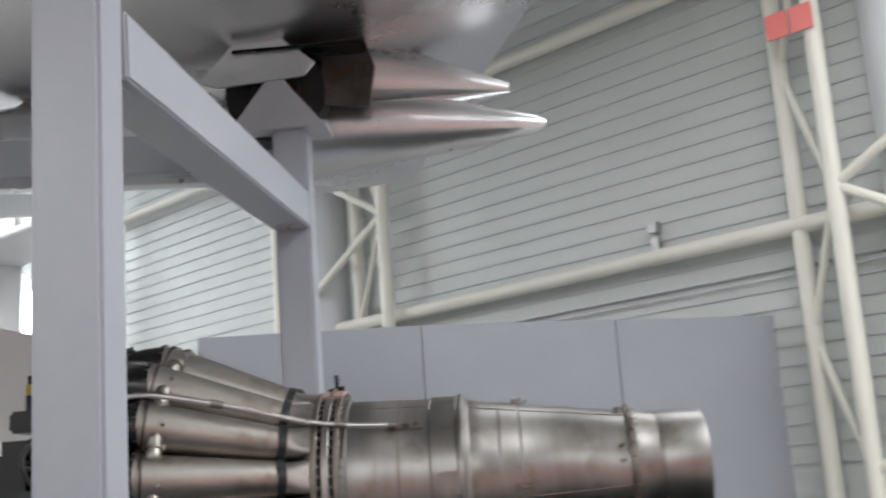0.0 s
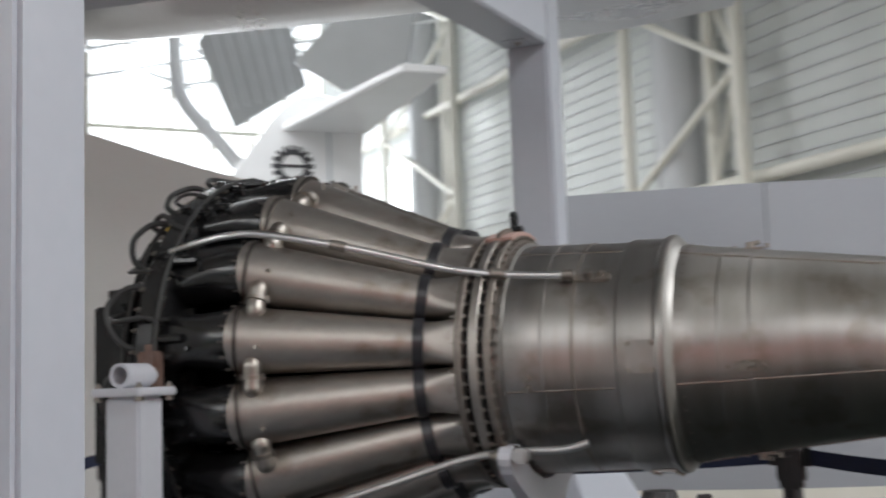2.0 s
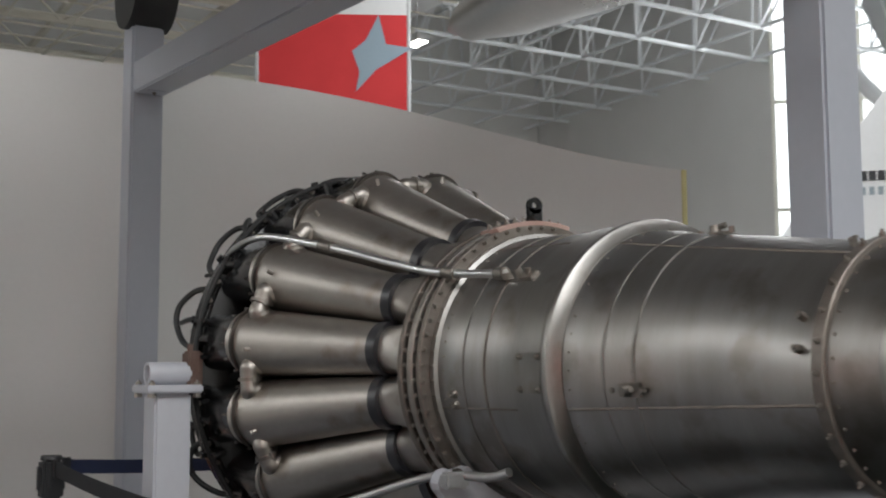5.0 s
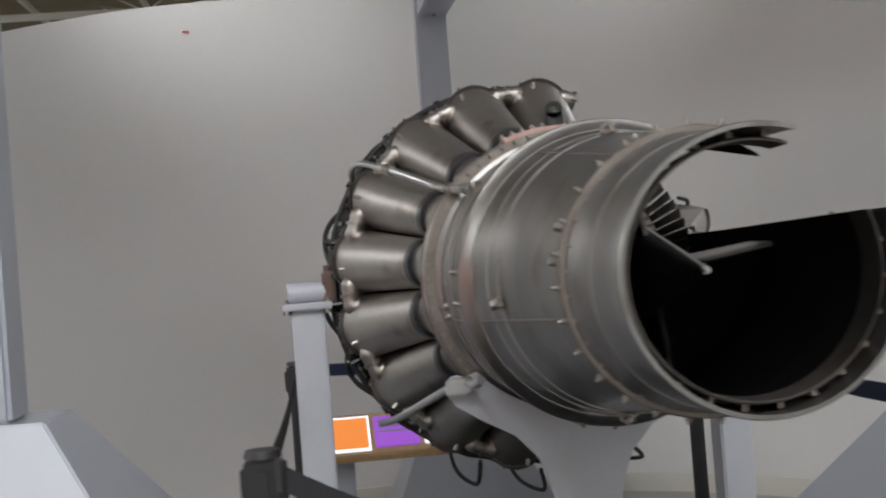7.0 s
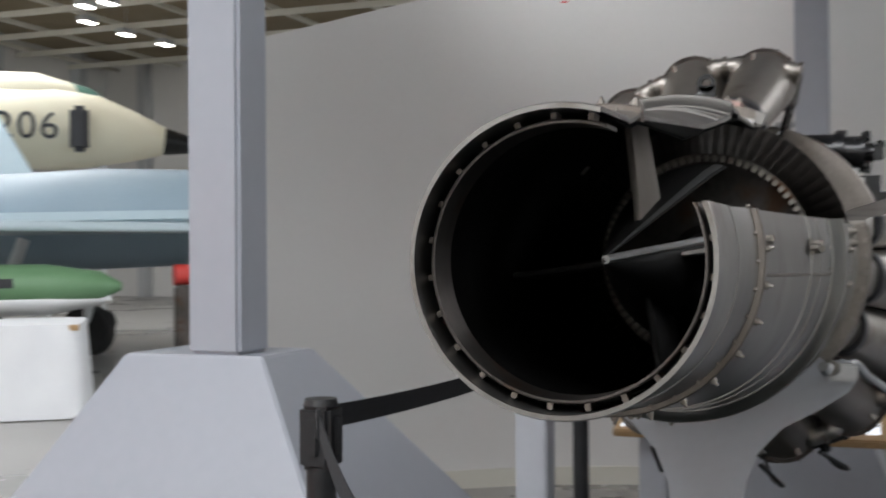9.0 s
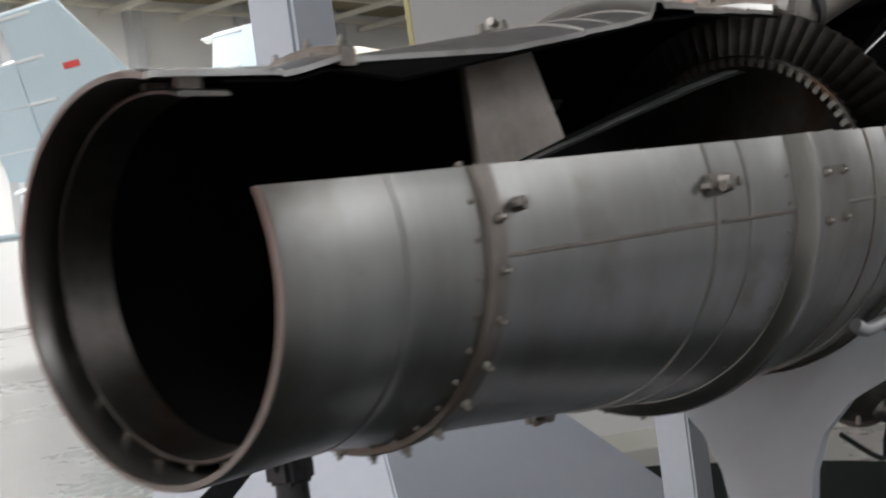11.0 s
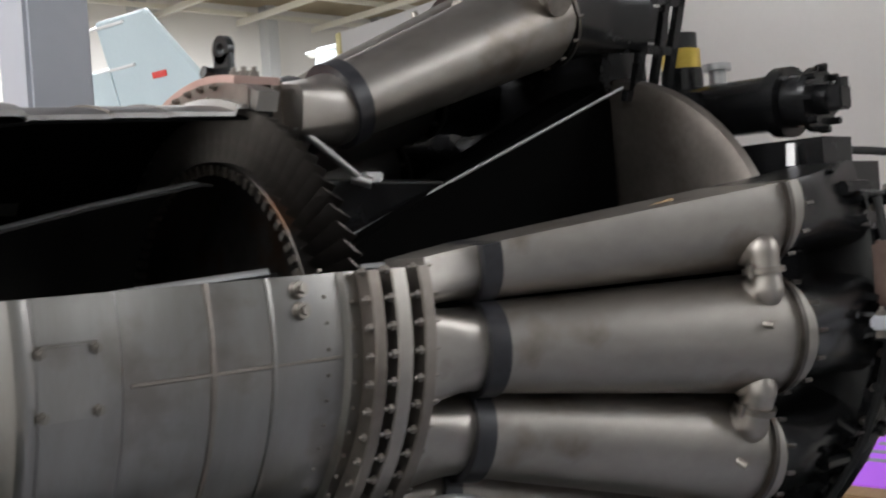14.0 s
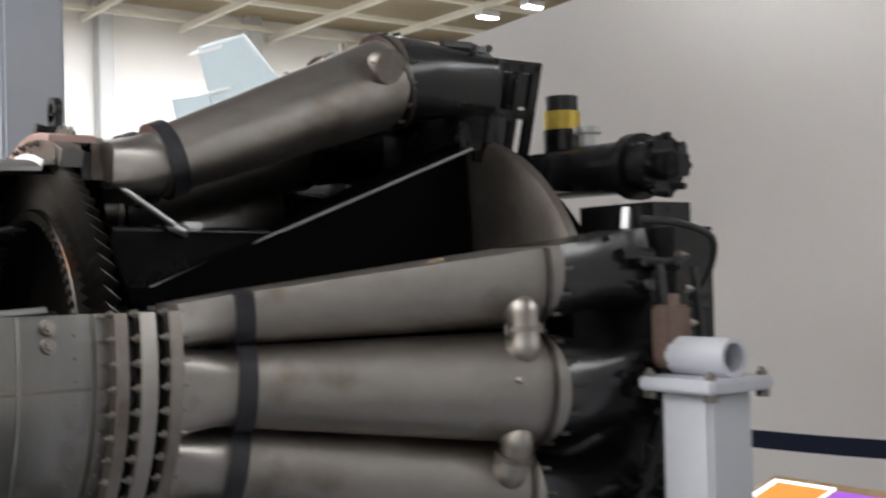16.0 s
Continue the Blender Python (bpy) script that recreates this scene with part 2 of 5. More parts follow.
def rods(*segs, n=14):
    bm = bmesh.new()
    for a, b, r in segs:
        rod(bm, a, b, r, n=n)
    return bm


def smooth_path(pts, steps=6):
    pts = [Vector(p) for p in pts]
    out = []
    for i in range(len(pts) - 1):
        p0, p1, p2, p3 = pts[max(i - 1, 0)], pts[i], pts[i + 1], pts[min(i + 2, len(pts) - 1)]
        for s in range(steps):
            u = s / steps
            out.append(0.5 * ((2 * p1) + (p2 - p0) * u + (2 * p0 - 5 * p1 + 4 * p2 - p3) * u * u + (3 * p1 - p0 - 3 * p2 + p3) * u ** 3))
    return out + [pts[-1]]


def tube(bm, pts, r, n=10, steps=6):
    path = smooth_path(pts, steps)
    rings, up = [], Vector((0.31, 0.2, 0.93))
    for i, p in enumerate(path):
        d = (path[min(i + 1, len(path) - 1)] - path[max(i - 1, 0)]).normalized()
        u = d.cross(up)
        u = u.normalized() if u.length > 1e-4 else d.orthogonal().normalized()
        up = u.cross(d)
        rings.append([bm.verts.new(p + r * (math.cos(a) * u + math.sin(a) * up)) for a in [2 * math.pi * k / n for k in range(n)]])
    for a, b in zip(rings, rings[1:]):
        for k in range(n):
            bm.faces.new((a[k], a[(k + 1) % n], b[(k + 1) % n], b[k]))
    bm.faces.new(rings[0][::-1])
    bm.faces.new(rings[-1])


def tubed(pts, r, n=10, steps=6):
    bm = bmesh.new()
    tube(bm, pts, r, n, steps)
    bmesh.ops.recalc_face_normals(bm, faces=bm.faces)
    return bm


def polar(x, r, deg):
    return Vector((x, r * math.cos(radians(deg)), r * math.sin(radians(deg))))


CY, CZ = 0.055, 0.070             # the engine is cut open above one level and beyond one upright plane


def cut_angles(r, x=2.5):
    """Where a circle of that radius meets the two cutting planes; the upright one steps out ahead of the nozzle."""
    cy = CY if x > 2.3 or x < 1.3 else 0.11
    if r < math.hypot(cy, CZ) + 1e-4:
        return 51.8, 411.8
    return math.degrees(math.acos(cy / r)), 360 + math.degrees(math.asin(CZ / r))


def lathe(loop, start=0.0, end=360.0, n=96, bm=None, planes=False):
    """Turns a closed loop of (x, radius) about the X axis from one angle to the other, capped where it is cut."""
    bm = bm or bmesh.new()
    full = end - start >= 359.99 and not planes
    count = n if full else n + 1
    spans = [cut_angles(r, x) if planes else (start, end) for x, r in loop]
    rings = [[bm.verts.new(polar(x, r, s + (e - s) * k / n)) for (x, r), (s, e) in zip(loop, spans)] for k in range(count)]
    m = len(loop)
    for k in range(n):
        a, b = rings[k], rings[(k + 1) % count]
        for i in range(m):
            bm.faces.new((a[i], a[(i + 1) % m], b[(i + 1) % m], b[i]))
    if not full:
        bm.faces.new(rings[0])
        bm.faces.new(rings[-1][::-1])
    bmesh.ops.recalc_face_normals(bm, faces=bm.faces)
    return bm


def shell(profile, thick):
    """A closed loop for a sheet of that thickness whose outside follows the profile."""
    return list(profile) + [(x, r - thick) for x, r in reversed(profile)]


def rect(x0, x1, r0, r1, c=0.002):
    return [(x0, r0), (x1, r0), (x1, r1 - c), (x1 - c, r1), (x0 + c, r1), (x0, r1 - c)]


def extrude(outline, depth, m, bevel=0.0):
    """A plate: an outline in its own XY plane, given depth along Z and laid at m."""
    bm = bmesh.new()
    bot = [bm.verts.new((x, y, 0)) for x, y in outline]
    top = [bm.verts.new((x, y, depth)) for x, y in outline]
    k = len(outline)
    bm.faces.new(bot[::-1])
    bm.faces.new(top)
    for i in range(k):
        bm.faces.new((bot[i], bot[(i + 1) % k], top[(i + 1) % k], top[i]))
    if bevel:
        bmesh.ops.bevel(bm, geom=list(bm.edges), offset=bevel, segments=1, affect="EDGES")
    bmesh.ops.recalc_face_normals(bm, faces=bm.faces)
    bmesh.ops.transform(bm, matrix=m, verts=bm.verts)
    return bm


def hexbolt(r=0.008, h=0.008):
    bm = bmesh.new()
    bmesh.ops.create_cone(bm, cap_ends=True, segments=6, radius1=r, radius2=r * 0.9, depth=h, matrix=Matrix.Translation((0, 0, h / 2)))
    bmesh.ops.create_cone(bm, cap_ends=True, segments=8, radius1=r * 0.5, radius2=r * 0.45, depth=h * 0.9, matrix=Matrix.Translation((0, 0, h * 1.3)))
    return bm


def out_from_axis(x, r, deg):
    """A pose on the engine's skin, its Z pointing outwards."""
    return Matrix.Rotation(radians(deg), 4, "X") @ Matrix.Translation((x, r, 0)) @ Matrix.Rotation(radians(-90), 4, "X")


def along_axis(x, r, deg, sign=1):
    """A pose on a flange's face, its Z pointing along the engine."""
    return Matrix.Translation(polar(x, r, deg)) @ Matrix.Rotation(radians(90 * sign), 4, "Y")


# ---- the jet engine ----
CUT0, CUT1 = 21.0, 75.0          # the sector cut away to show the inside
A0, A1 = 82.0, 372.0
STEP, FIRST = 22.5, 13.95        # the combustion cans stand every 22.5 degrees
engine = thing("jet_engine", "cutaway centrifugal turbojet with bare steel combustion cans on grey stands", "jet engine", pose(0, 0, AX))


def bolts(parent, poses, mesh):
    first = None
    for m in poses:
        if first is None:
            first = part("bolt", mesh, BOLTM, parent)
            first.matrix_local = m
        else:
            again(first, m)


def turned(name, loop, mat, label="", start=None, end=None, n=96, parent=engine):
    bm = lathe(loop, n=n, planes=True) if start is None else lathe(loop, start, end, n)
    return part(name, bm, mat, parent, label)


# exhaust pipe, from the turbine flange to the nozzle rim
PROFILE = [(1.300, 0.322), (1.318, 0.322), (1.322, 0.3125), (1.420, 0.310), (1.423, 0.3085), (1.500, 0.307), (1.503, 0.3055), (1.610, 0.302), (1.746, 0.287), (1.800, 0.279), (1.803, 0.2775), (1.925, 0.2615), (1.928, 0.260), (2.100, 0.238), (2.305, 0.2125)]


def skin(x):
    """The pipe's outer radius at x."""
    for (x0, r0), (x1, r1) in zip(PROFILE, PROFILE[1:]):
        if x <= x1:
            return r0 + (r1 - r0) * (x - x0) / (x1 - x0)
    return 0.20


case = turned("turbine_case", shell(PROFILE[:8], 0.006), STEEL, "brushed steel turbine case with rivet rows")
band = turned("pipe_band", shell([(1.608, 0.302), (1.613, 0.3085), (1.660, 0.3075), (1.702, 0.3055), (1.707, 0.312), (1.713, 0.3135), (1.722, 0.3135), (1.728, 0.311), (1.732, 0.303), (1.748, 0.289)], 0.008), STEEL, "raised steel band with bolted cover plates")
cone = turned("tail_cone", shell(PROFILE[8:], 0.006), STEEL, "tapering brushed steel tail cone")
tail_flange = turned("tail_flange", rect(2.303, 2.329, 0.203, 0.223), FLANGEM, "rust-brown bolted flange strip")
nozzle = turned("exhaust_nozzle", shell([(2.327, 0.2145), (2.350, 0.209), (2.385, 0.201), (2.412, 0.1965), (2.415, 0.199), (2.440, 0.1985), (2.574, 0.1955), (2.580, 0.1935)], 0.006), STEEL, "polished steel exhaust nozzle with turned rim")
turned("inner_ring", rect(2.485, 2.545, 0.173, 0.178), DARKSTEEL, "dark steel ring spaced inside the nozzle rim")
lug = boxed((2.500, 0.176, -0.004), (2.530, 0.189, 0.004), 0.001)
first_lug = part("spacer", lug, FLANGEM, engine)
for k in range(1, 20):
    a = 80 + k * 15.2
    if a < A1:
        again(first_lug, Matrix.Rotation(radians(a), 4, "X"))
first_lug.matrix_local = Matrix.Rotation(radians(80), 4, "X")
bolts(tail_flange, [out_from_axis(2.316, 0.222, A0 - 4 + k * 13.0) for k in range(23)], hexbolt(0.0060, 0.007))
bolts(case, [out_from_axis(1.312, 0.321, A0 + 3 + k * 5.85) for k in range(50)], hexbolt(0.0035, 0.003))
bolts(case, [out_from_axis(1.345, 0.3115, A0 + 5 + k * 5.85) for k in range(50)], hexbolt(0.0028, 0.0022))
bolts(nozzle, [out_from_axis(2.338, 0.2115, A0 + 2 + k * 10.2) for k in range(30)], hexbolt(0.0035, 0.003))
bolts(cone, [out_from_axis(1.765, 0.284, A0 + 4 + k * 7.3) for k in range(39)], hexbolt(0.0026, 0.002))
# welded seams along and round the pipe
for x, r in ((1.418, 0.3105), (1.498, 0.3075), (1.850, 0.2718), (1.924, 0.2620), (2.425, 0.1993)):
    turned("weld_seam", rect(x, x + 0.006, r - 0.004, r + 0.0008, 0.0003), FLANGEM if x == 1.498 else STEEL)
for deg in (-6.0, 118.0, 196.0, 262.0):
    for (x0, r0), (x1, r1) in (((1.325, 0.3130), (1.60, 0.3030)), ((1.75, 0.2870), (1.92, 0.2630)), ((1.93, 0.2605), (2.300, 0.2135))):
        part("lap_seam", rods((polar(x0, r0 - 0.0015, deg), polar(x1, r1 - 0.0015, deg), 0.0030), n=6), FLANGEM, engine)
# cover plates on the band
for deg in (181.5, -3.2, 262.0):
    bm = boxed((-0.037, -0.040, -0.003), (0.037, 0.040, 0.005), 0.003)
    plate = part("cover_plate", bm, STEEL, engine)
    plate.matrix_local = out_from_axis(1.672, 0.3060, deg)
    bolts(plate, [Matrix.Translation((sx * 0.030, sy * 0.0325, 0.004)) for sx in (-1, 1) for sy in (-1, 1)], hexbolt(0.007, 0.006))


def stud_cluster(x, r, deg):
    bm = boxed((-0.035, -0.014, -0.002), (0.030, 0.014, 0.004), 0.002)
    rod(bm, (-0.005, 0, 0), (-0.005, 0, 0.018), 0.013, 0.010, 10)
    rod(bm, (-0.005, 0, 0.012), (0.020, 0.004, 0.016), 0.006, n=8)
    rod(bm, (-0.045, 0, 0), (-0.045, 0, 0.010), 0.006, n=6)
    rod(bm, (0.038, 0, 0), (0.038, 0, 0.012), 0.006, n=6)
    o = part("drain_fitting", bm, BOLTM, engine)
    o.matrix_local = out_from_axis(x, r, deg)


for deg in (188.5, 4.0, 97.0, 262.0):
    stud_cluster(1.918, 0.262, deg)
for deg in (5.2, 9.8, 190.0, 194.5):
    bm = bmesh.new()
    rod(bm, (0, 0, -0.002), (0, 0, 0.010), 0.012, 0.010, 12)
    rod(bm, (0, 0, 0.008), (0, 0, 0.016), 0.006, n=6)
    o = part("thermocouple_boss", bm, BOLTM, engine)
    o.matrix_local = out_from_axis(1.382, 0.310, deg)
for deg in (158.0, 172.0, 7.0, 110.0):
    bm = bmesh.new()
    rod(bm, (0, 0, -0.002), (0, 0, 0.014), 0.008, 0.007, 10)
    rod(bm, (0, 0, 0.012), (0.010, 0, 0.014), 0.004, n=6)
    o = part("sensor_stud", bm, BOLTM, engine)
    o.matrix_local = out_from_axis(2.275, skin(2.275), deg)

# three bolted rings where cans meet the turbine
flange_a = turned("can_flange", rect(1.203, 1.223, 0.285, 0.352), FLANGEM, "dull brown bolted steel flange ring")
turned("flange_groove", rect(1.223, 1.240, 0.285, 0.329), BLACK)
flange_b = turned("turbine_flange", rect(1.240, 1.265, 0.315, 0.349), CAN, "bolted steel flange ring")
turned("flange_groove", rect(1.265, 1.281, 0.315, 0.330), BLACK)
flange_c = turned("case_flange", rect(1.281, 1.300, 0.315, 0.347), FLANGEM, "bright steel flange ring with bolt heads")
turned("shroud_end", rect(1.264, 1.298, 0.317, 0.345), STEEL, "bright steel shroud end over the blades", 67.0, 80.6, 8)
bolts(flange_a, [along_axis(1.223, 0.343, A0 + 3 + k * 5.85, 1) for k in range(50)], hexbolt(0.0065, 0.007))
bolts(flange_b, [along_axis(1.265, 0.341, A0 + 3 + k * 5.85, 1) for k in range(50)], hexbolt(0.0065, 0.007))
bolts(flange_c, [along_axis(1.300, 0.339, A0 + 3 + k * 5.85, 1) for k in range(50)], hexbolt(0.006, 0.006))
bolts(flange_a, [along_axis(1.203, 0.343, A0 + 3 + k * 5.85, -1) for k in range(50)], hexbolt(0.0065, 0.010))
turned("top_saddle", rect(1.224, 1.300, 0.345, 0.356), PINK, "pinkish primer-coated bolted saddle plate", 77.0, 112.0, 16)
bolts(engine, [out_from_axis(1.262, 0.355, 78.5 + k * 4.1) for k in range(9)], hexbolt(0.008, 0.008))
# lifting eye
bm = boxed((1.257, -0.021, 0.352), (1.269, 0.021, 0.392), 0.002)
ring = [(-0.006, 0.010), (0.006, 0.010), (0.006, 0.021), (-0.006, 0.021)]
tmp = lathe(ring, n=24)
bmesh.ops.translate(tmp, vec=(1.263, 0, 0.397), verts=tmp.verts)
me = bpy.data.meshes.new("eye_ring")
tmp.to_mesh(me)
tmp.free()
bm.from_mesh(me)
rod(bm, (1.235, -0.012, 0.356), (1.292, -0.012, 0.366), 0.010, n=8)
part("lifting_eye", bm, BLACK, engine, "black steel lifting eye")

# turbine wheel, blades, exhaust bullet and its struts
turned("turbine_disc", [(1.268, 0.0), (1.300, 0.0), (1.318, 0.045), (1.312, 0.06), (1.298, 0.075), (1.292, 0.165), (1.300, 0.205), (1.305, 0.226), (1.262, 0.226), (1.266, 0.18)], DARKSTEEL, "dark steel turbine wheel with raised rim", 0, 360)
turned("disc_rim", rect(1.258, 1.312, 0.224, 0.234), DARKSTEEL, "", 0, 360)
bm = bmesh.new()
levels = []
for r, chord, twist, w in ((0.232, 0.040, 28, 0.0042), (0.258, 0.038, 34, 0.0034), (0.285, 0.036, 40, 0.0026), (0.312, 0.034, 46, 0.0018)):
    ring = []
    for u, v in ((-0.5, 0.0), (-0.2, 1.0), (0.25, 0.9), (0.5, 0.0), (0.2, -0.25), (-0.2, -0.15)):
        a, b = u * chord, v * w + 0.006 * (u * u - 0.25)
        c, s = math.cos(radians(twist)), math.sin(radians(twist))
        ring.append(bm.verts.new((1.285 + a * c - b * s, r, a * s + b * c)))
    levels.append(ring)
for p, q in zip(levels, levels[1:]):
    for i in range(6):
        bm.faces.new((p[i], p[(i + 1) % 6], q[(i + 1) % 6], q[i]))
bm.faces.new(levels[0][::-1])
bm.faces.new(levels[-1])
bmesh.ops.recalc_face_normals(bm, faces=bm.faces)
blade = part("turbine_blade", bm, DARKSTEEL, engine)
root = part("blade_root", boxed((1.296, 0.216, -0.005), (1.316, 0.230, 0.005), 0.001), BOLTM, engine)
for k in range(1, 77):
    m = Matrix.Rotation(2 * math.pi * k / 77, 4, "X")
    again(blade, m)
    again(root, m)
turned("bullet", shell([(1.330, 0.206), (1.345, 0.207), (1.50, 0.180), (1.70, 0.138), (2.00, 0.0735), (2.326, 0.0035)], 0.003), DULLBLACK, "dull black exhaust bullet with a cut sector", CUT1, CUT0 + 360)
turned("cut_lip", shell([(1.345, 0.2078), (1.50, 0.1808), (1.70, 0.1388), (2.00, 0.0743), (2.326, 0.0045)], 0.0007), ALUMIN, "bare metal cut edge", CUT1 + 2, CUT1 + 8, 6)
part("cut_edge", tubed([polar(1.345, 0.207, CUT0), polar(1.50, 0.180, CUT0), polar(1.70, 0.1375, CUT0), polar(2.00, 0.0735, CUT0), polar(2.326, 0.003, CUT0)], 0.0065, 8, 2), ALUMIN, engine, "bare metal cut edge")
turned("bearing_hub", [(1.318, 0.0), (1.39, 0.0), (1.385, 0.03), (1.345, 0.05), (1.320, 0.055)], DARKSTEEL, "", 0, 360)
# the last two struts are black, not steel: the interior's shade as colour
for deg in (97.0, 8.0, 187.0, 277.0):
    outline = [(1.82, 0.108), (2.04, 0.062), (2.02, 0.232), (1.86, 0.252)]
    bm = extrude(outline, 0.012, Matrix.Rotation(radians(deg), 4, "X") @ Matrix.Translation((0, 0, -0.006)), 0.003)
    part("bullet_strut", bm, FLANGEM if 90 < deg < 100 else STEEL if deg < 100 else DULLBLACK, engine, "flat steel strut fairing" if deg < 100 else "strut fairing blackened to stand for shade")
# near-black liner; inside the steel nozzle its colour stands in for shade
turned("inner_liner", shell([(1.302, 0.305), (1.60, 0.295), (1.75, 0.279), (1.92, 0.254), (2.30, 0.2045), (2.345, 0.200), (2.40, 0.189), (2.49, 0.188)], 0.003), NEARBLACK, "near-black inner wall of the exhaust")


# combustion cans
def loft(sections, n=28, bm=None):
    """Round to square sections (x, centre radius, half width, half depth, squareness) round the engine's side at angle zero."""
    bm = bm or bmesh.new()
    rings = []
    for x, rc, ht, hr, sq in sections:
        ring = []
        for k in range(n):
            a = 2 * math.pi * k / n
            c, s = math.cos(a), math.sin(a)
            e = 1 - 0.62 * sq
            ring.append(bm.verts.new((x, rc + hr * math.copysign(abs(c) ** e, c), ht * math.copysign(abs(s) ** e, s))))
        rings.append(ring)
    for p, q in zip(rings, rings[1:]):
        for i in range(n):
            bm.faces.new((p[i], p[(i + 1) % n], q[(i + 1) % n], q[i]))
    bm.faces.new(rings[0][::-1])
    bm.faces.new(rings[-1])
    bmesh.ops.recalc_face_normals(bm, faces=bm.faces)
    return bm


def can_axis(x):
    u = (x - 0.66) / 0.44
    return 0.484 - 0.165 * u, 0.0905 - 0.0295 * u


tilt = math.atan2(0.165, 0.44)
can_secs = [(x, *((lambda c, r: (c, r, r, 0))(*can_axis(x)))) for x in (0.662, 0.70, 0.76, 0.84, 0.92, 1.00, 1.085, 1.108)]
throat_secs = [(1.104, 0.319, 0.058, 0.058, 0), (1.125, 0.314, 0.056, 0.052, 0.15), (1.150, 0.311, 0.0555, 0.046, 0.5), (1.178, 0.310, 0.0575, 0.041, 0.85), (1.206, 0.309, 0.0600, 0.038, 1.0)]
cast_secs = [(0.660, 0.484, 0.087, 0.087, 0), (0.625, 0.488, 0.083, 0.085, 0.05), (0.580, 0.492, 0.074, 0.078, 0.3), (0.530, 0.493, 0.070, 0.068, 0.6), (0.470, 0.493, 0.078, 0.062, 0.85), (0.445, 0.493, 0.080, 0.060, 0.9)]


def ring_on_can(x, width, grow):
    c, r = can_axis(x)
    bm = bmesh.new()
    a, b = Vector((x - width / 2, c + math.sin(tilt) * width / 2, 0)), Vector((x + width / 2, c - math.sin(tilt) * width / 2, 0))
    rod(bm, a, b, r + grow, n=32)
    return bm


can = part("combustion_can", loft(can_secs), CAN, engine, "tapered heat-tinted steel combustion can")
part("throat", loft(throat_secs), CAN, can)
part("clamp_band", ring_on_can(1.096, 0.026, 0.006), BAND, can, "black steel clamp band")
bm = ring_on_can(0.660, 0.007, 0.003)
part("can_rim", bm, DARKSTEEL, can)
casting = part("air_casting", loft(cast_secs), BLACK, can, "glossy black air delivery casting")
part("drain_plug", rods(((0.74, 0.530, 0.028), (0.742, 0.550, 0.030), 0.006), n=8), CAN, can)
bmv = bmesh.new()
for x, z in ((0.44, 0.05), (0.44, -0.05), (0.50, 0.03)):
    rod(bmv, (x + 0.05, 0.548, z), (x + 0.05, 0.572, z), 0.008, 0.006, 6)
rod(bmv, (0.53, 0.565, 0.0), (0.46, 0.568, 0.0), 0.012, n=8)
part("casting_boss", bmv, BLACK, can)
can_list = [k for k in range(16) if k not in (1, 2)]
for k in can_list[1:]:
    m = Matrix.Rotation(radians(FIRST + STEP * k), 4, "X")
    c = again(can, m)
    for child in list(can.children):
        again(child, child.matrix_local.copy(), c)
can.matrix_local = Matrix.Rotation(radians(FIRST), 4, "X")
# the first can is sliced along the level cut
turn = Matrix.Rotation(radians(FIRST), 4, "X")
for o in (can, *can.children):
    bm = bmesh.new()
    bm.from_mesh(o.data)
    bmesh.ops.transform(bm, matrix=turn, verts=bm.verts)
    cut = bmesh.ops.bisect_plane(bm, geom=bm.verts[:] + bm.edges[:] + bm.faces[:], plane_co=(1.1, 0, 0.094), plane_no=(0.134, 0, 1), clear_outer=True)
    edges = [e for e in cut["geom_cut"] if isinstance(e, bmesh.types.BMEdge)]
    if edges:
        bmesh.ops.edgeloop_fill(bm, edges=edges)
    bmesh.ops.transform(bm, matrix=turn.inverted(), verts=bm.verts)
    sliced = o.data.copy()
    bm.to_mesh(sliced)
    bm.free()
    o.data = sliced


# studs round the mouth of every can
stud = None
for o in [o for o in engine.children if o.name.startswith("combustion_can")]:
    for k in range(14):
        a = 2 * math.pi * k / 14 + 0.2
        c, r = can_axis(0.652)
        p = Vector((0.648, c + (r + 0.001) * math.cos(a), (r + 0.001) * math.sin(a)))
        if o == can and (turn @ p).z > 0.14:
            continue
        if stud is None:
            stud = part("rim_stud", rods(((0, 0, 0), (0.014, -0.004, 0), 0.0036), n=6), DARKSTEEL, o)
            stud.matrix_local = Matrix.Translation(p)
        else:
            again(stud, Matrix.Translation(p), o)


def interconnector(deg, stub=0):
    bm = bmesh.new()
    tangent = polar(0, 1, deg + 90)
    mid = polar(0.713, 0.517, deg)
    for s in ((1, -1) if not stub else (stub,)):
        m = Matrix.Translation(mid + tangent * 0.026 * s) @ tangent.to_track_quat("Z", "Y").to_matrix().to_4x4() @ Matrix.Diagonal((1, 1, 1.15, 1))
        bmesh.ops.create_uvsphere(bm, u_segments=20, v_segments=12, radius=0.0265, matrix=m)
        rod(bm, mid, mid + tangent * 0.028 * s, 0.0245, 0.0265, 18)
        rod(bm, mid + tangent * 0.030 * s, mid + tangent * 0.040 * s - polar(0, 0.045, deg), 0.0265, 0.030, 18)
    a, b = mid + tangent * 0.0045, mid - tangent * 0.0045
    o = part("interconnector", bm, CAN, engine, "domed steel cross-over elbow between cans")
    part("clamp_ring", rods((a, b, 0.031), n=20), BOLTM, o)
    for s in (-1, 1):
        p = mid + Vector((0.033 * s, 0, 0))
        part("clamp_bolt", rods((p + tangent * 0.009, p - tangent * 0.009, 0.0045), n=6), BOLTM, o)


for k in range(16):
    deg = FIRST + STEP * (k + 0.5)
    if k == 2:
        interconnector(deg + 1, 1)
    elif k not in (0, 1):
        interconnector(deg)

